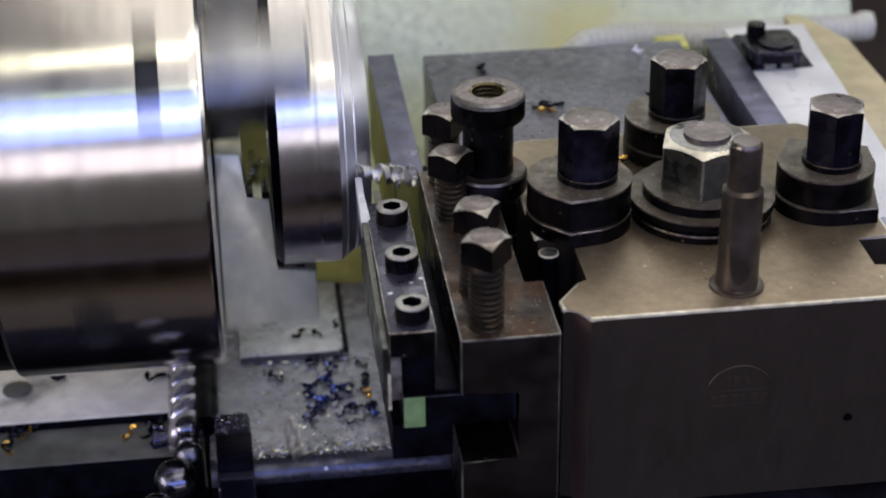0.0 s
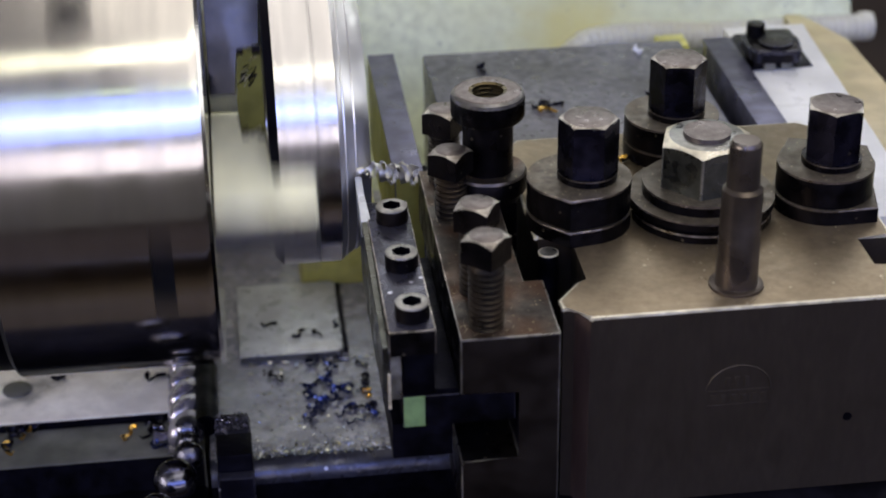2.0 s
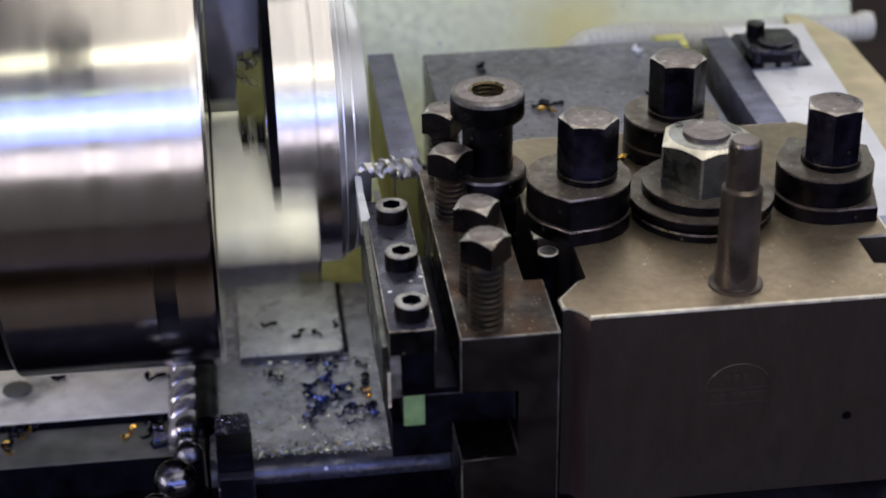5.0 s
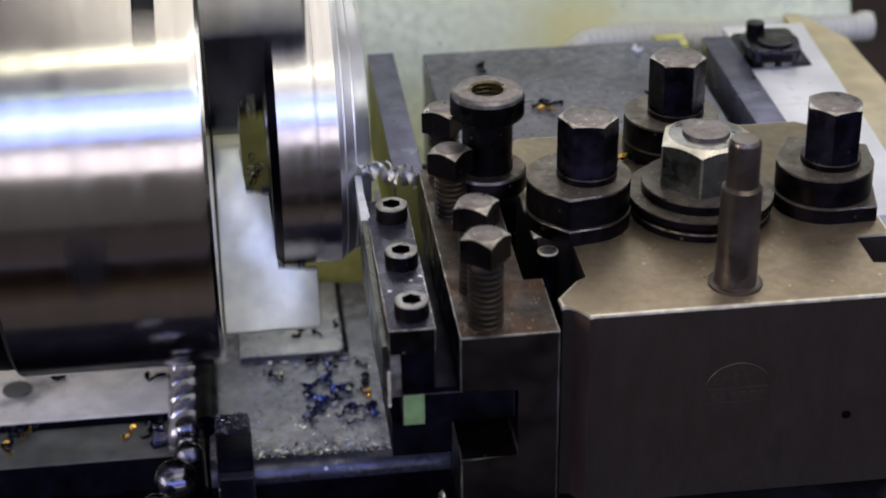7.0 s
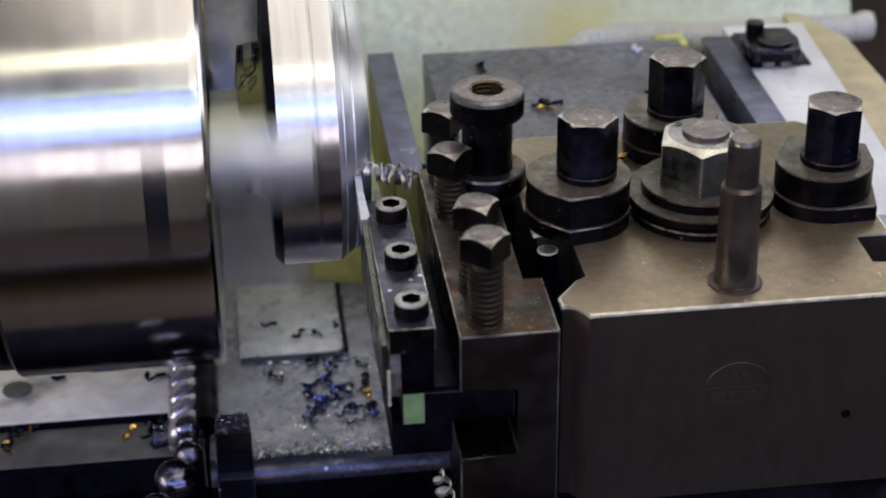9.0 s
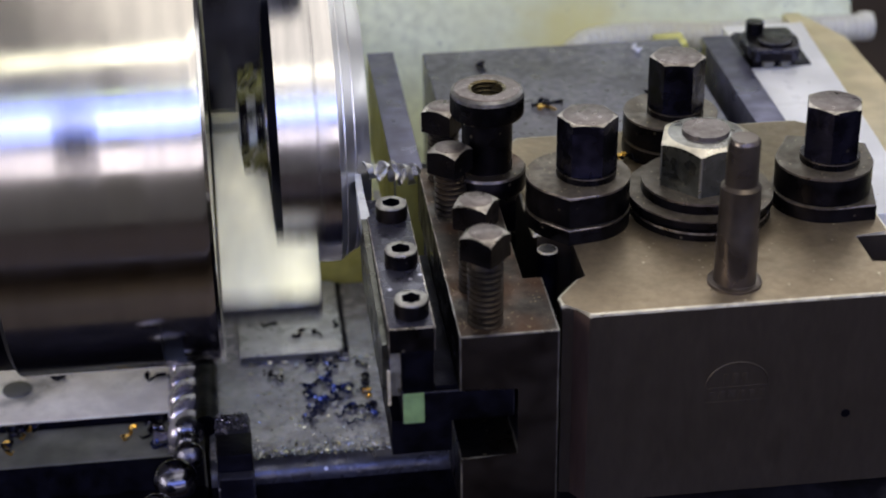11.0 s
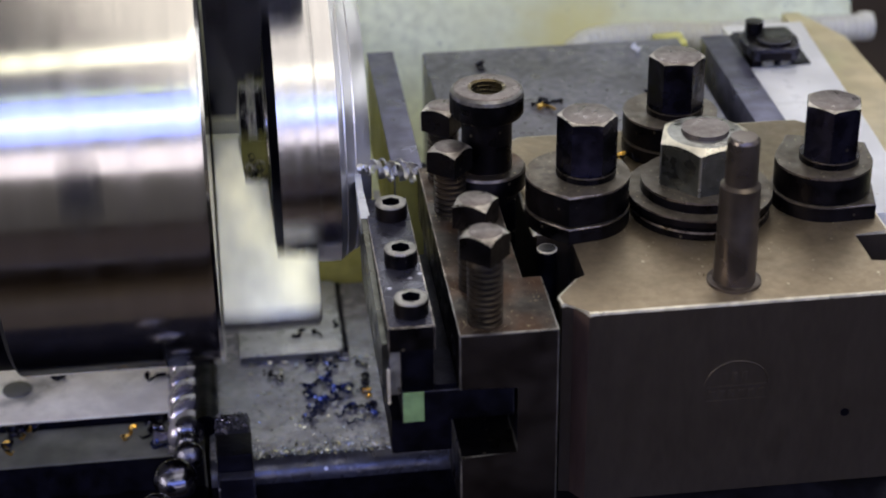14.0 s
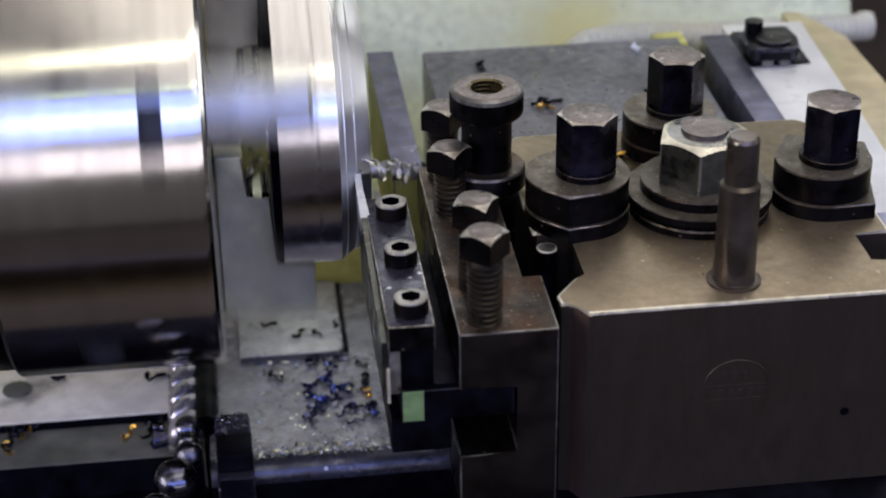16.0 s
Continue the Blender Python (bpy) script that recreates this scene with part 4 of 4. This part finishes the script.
        for f in ((0, 1, 2), (0, 2, 3), (0, 3, 1), (1, 3, 2)):
            caked.faces.new([vs[i] for i in f])
    tagged(finish("caked_crumbs", caked, [BLUEDUST], smooth=0), "oily dark crumbs caked on the stop block", "filings", kind="stuff")
    specks = bmesh.new()
    for _ in range(1700):
        x = rng.uniform(-42, 16)
        y = -32.5 + abs(rng.gauss(0, 5)) if rng.random() < 0.5 else (32.5 - abs(rng.gauss(0, 1.2)) if rng.random() < 0.3 else rng.uniform(-32, 32))
        s = rng.uniform(0.2, 0.85)
        c = Vector((x, y, -119.9))
        vs = [specks.verts.new((c + Vector((rng.uniform(-1, 1), rng.uniform(-1, 1), rng.uniform(0, 1))) * s) * MM) for _ in range(4)]
        for f in ((0, 1, 2), (0, 2, 3), (0, 3, 1), (1, 3, 2)):
            specks.faces.new([vs[i] for i in f])
    tagged(finish("swarf_specks", specks, GLITTER, smooth=0), "fine glittering steel filings on the saddle", "filings", kind="stuff")


def riding_swarf():
    rng = random.Random(3)
    out = []
    dark = "small dark curled steel shaving"
    for x, y, z, s, mat, label in ((62, 94, -27, 4.5, GRIME_SHADE, dark), (79, 50, -27, 4.5, GOLDCHIP, "straw-gold curled steel chip"), (75, 55, -27, 4.5, GRIME_SHADE, dark), (84.5, 51, -27, 4.5, GRIME_SHADE, dark),
                                   (124.8, 99.7, -27, 4, WHITE, "pale curled steel shaving"), (121, 61, -27, 5, GRIME_SHADE, dark), (91.9, -36, -8, 5, GOLDCHIP, "straw-gold curled steel chip"), (88, -33, -8, 5, GRIME_SHADE, dark)):
        out.append(lying_chip(rng, x, y, z, s, mat, label, 1.5))
    return out


def open_gap(x, y):
    """Where nothing lies under the crumbs: the dovetail recess, the gap beside it and the slot at the far end of the post."""
    return 43.6 < x < 65.2 and (-113 < y < -58 or x > 49.5) or x < 21.8 or x > 150 and -117 < y < -96


def riding_dust():
    """Fine crumbs of swarf on the tops of post and holder."""
    rng = random.Random(11)
    bm = bmesh.new()
    for _ in range(760):
        x, y = (rng.uniform(66, 158), rng.uniform(-130, -16)) if rng.random() < 0.7 else (rng.uniform(22, 49), rng.uniform(-138, -34))
        s = rng.uniform(0.12, 0.42)
        if open_gap(x, y):
            continue
        vs = [bm.verts.new((Vector((x, y, -8.02)) + Vector((rng.uniform(-1, 1), rng.uniform(-1, 1), rng.uniform(0, 1))) * s) * MM) for _ in range(4)]
        for f in ((0, 1, 2), (0, 2, 3), (0, 3, 1), (1, 3, 2)):
            bm.faces.new([vs[i] for i in f])
    # crumbs gathered in the oil round bolts, nuts and pin
    for cx, cy, r, count in ((29.7, -133, 5.6, 60), (29.7, -113.2, 5.6, 50), (27.6, -62.4, 5.6, 40), (108, -73, 23.0, 130), (67.8, -74, 17.0, 90), (107.2, -121, 8.4, 60), (148.6, -73, 17, 60)):
        for _ in range(count):
            a, q, s = rng.uniform(0, 6.28), r + abs(rng.gauss(0, 1.8)), rng.uniform(0.15, 0.5)
            x, y = cx + q * math.cos(a), cy + q * math.sin(a)
            if open_gap(x, y):
                continue
            vs = [bm.verts.new((Vector((x, y, -8.02)) + Vector((rng.uniform(-1, 1), rng.uniform(-1, 1), rng.uniform(0, 1))) * s) * MM) for _ in range(4)]
            for f in ((0, 1, 2), (0, 2, 3), (0, 3, 1), (1, 3, 2)):
                bm.faces.new([vs[i] for i in f])
    return tagged(finish("swarf_dust", bm, CRUMB, smooth=0), "fine steel crumbs on the oily tool post", "filings", kind="stuff")


room()
static_castings()
spiral_conduit()
rear_hose()
CHUCK, WORKPIECE, NEST = chuck(), workpiece(), chip_nest()
RIDING = [tool_post(), tool_holder(), cutting_tool(), cross_slide()] + riding_swarf() + [riding_dust()]
scatter_swarf()
CHIP, FLUNG = curl_chip(), falling_chip()


# ---- what moves ----
def motions():
    times = [i / FPS for i in range(16 * FPS + 1)]
    spin = [(t, pose(0, 0, 0, PHASE + SPIN * t, 0, 0)) for t in times]
    walk(CHUCK, spin)
    walk(WORKPIECE, spin)
    walk(NEST, spin)
    for ob in RIDING:
        p = ob.location / 1.0
        walk(ob, [(t, Matrix.Translation(p + Vector((0, FEED * MM * t / 16.0, 0)))) for t in (0.0, 4.0, 8.0, 12.0, 16.0)])
    # the coil swings about the tip and turns on its own axis
    swings = [(0.0, -12), (0.3, 38), (0.5, 5), (0.8, -10), (1.1, -28), (1.5, -14), (2.0, -8), (2.3, -28), (3.0, -4), (3.5, -6), (4.2, -16), (5.2, 4), (6.3, -10),
              (6.8, 12), (7.2, -30), (7.7, -14), (8.3, -26), (8.7, -42), (9.0, -10), (10.1, 4), (11.3, -8), (12.2, 20), (12.5, -4), (13.3, 10), (14.0, -4), (14.5, 12), (15.2, 4), (16.0, -6)]
    rows = []
    for n, t in enumerate(times):
        k = max(i for i, row in enumerate(swings) if row[0] <= t + 1e-6)
        (t0, a), (t1, b) = swings[k], swings[min(k + 1, len(swings) - 1)]
        f = (t - t0) / (t1 - t0) if t1 > t0 else 0.0
        tilt = a + (b - a) * f * f * (3 - 2 * f) + 8 * math.sin(n * 2.3)
        rows.append((t, pose(-0.0005, (-48.6 + FEED * t / 16) * MM, 0.0025, 0, -tilt, 10 * math.sin(n * 0.21)) @ pose(0, 0, 0, 86 * n)))
    walk(CHIP, rows)
    # a loose coil hangs below the holder and is now and then whipped up into sight
    low = pose(0.010, -0.150, -0.078, 20, 40, 10)
    drop, sunk = pose(-0.0293, -0.110, -0.052, 10, 80, 0), pose(-0.0285, -0.112, -0.080, 15, 75, 0)
    walk(FLUNG, [(0.0, drop), (0.1, sunk), (0.2, low), (0.25, low), (0.42, pose(0.0175, -0.150, 0.066, 60, 70, 40)), (0.52, pose(0.0175, -0.150, 0.093, 100, 60, 90)), (0.62, pose(0.0175, -0.150, 0.060, 120, 50, 60)), (0.85, pose(0.010, -0.150, -0.070, 60, 50, 20)), (0.95, low), (2.75, low), (2.9, pose(-0.036, -0.150, -0.056, 40, 50, 20)), (3.0, pose(-0.027, -0.150, -0.022, 95, 60, 60)), (3.1, pose(-0.012, -0.150, -0.004, 40, 70, 90)), (3.3, pose(-0.004, -0.150, -0.058, 10, 60, 30)),
                 (3.5, pose(0.008, -0.150, -0.049, 60, 65, 20)), (3.9, pose(0.010, -0.150, -0.064, 30, 50, 10)), (4.2, low), (6.8, low), (7.0, pose(0.013, -0.150, -0.055, 40, 70, 20)), (7.4, low), (8.3, low),
                 (8.6, pose(0.011, -0.150, -0.054, 40, 55, 20)), (9.0, pose(0.013, -0.150, -0.047, 60, 75, 20)), (9.5, low), (11.3, low), (11.43, drop), (11.57, sunk), (11.7, low), (15.3, low), (15.43, drop), (15.57, sunk), (15.7, low), (16.0, low)])


motions()
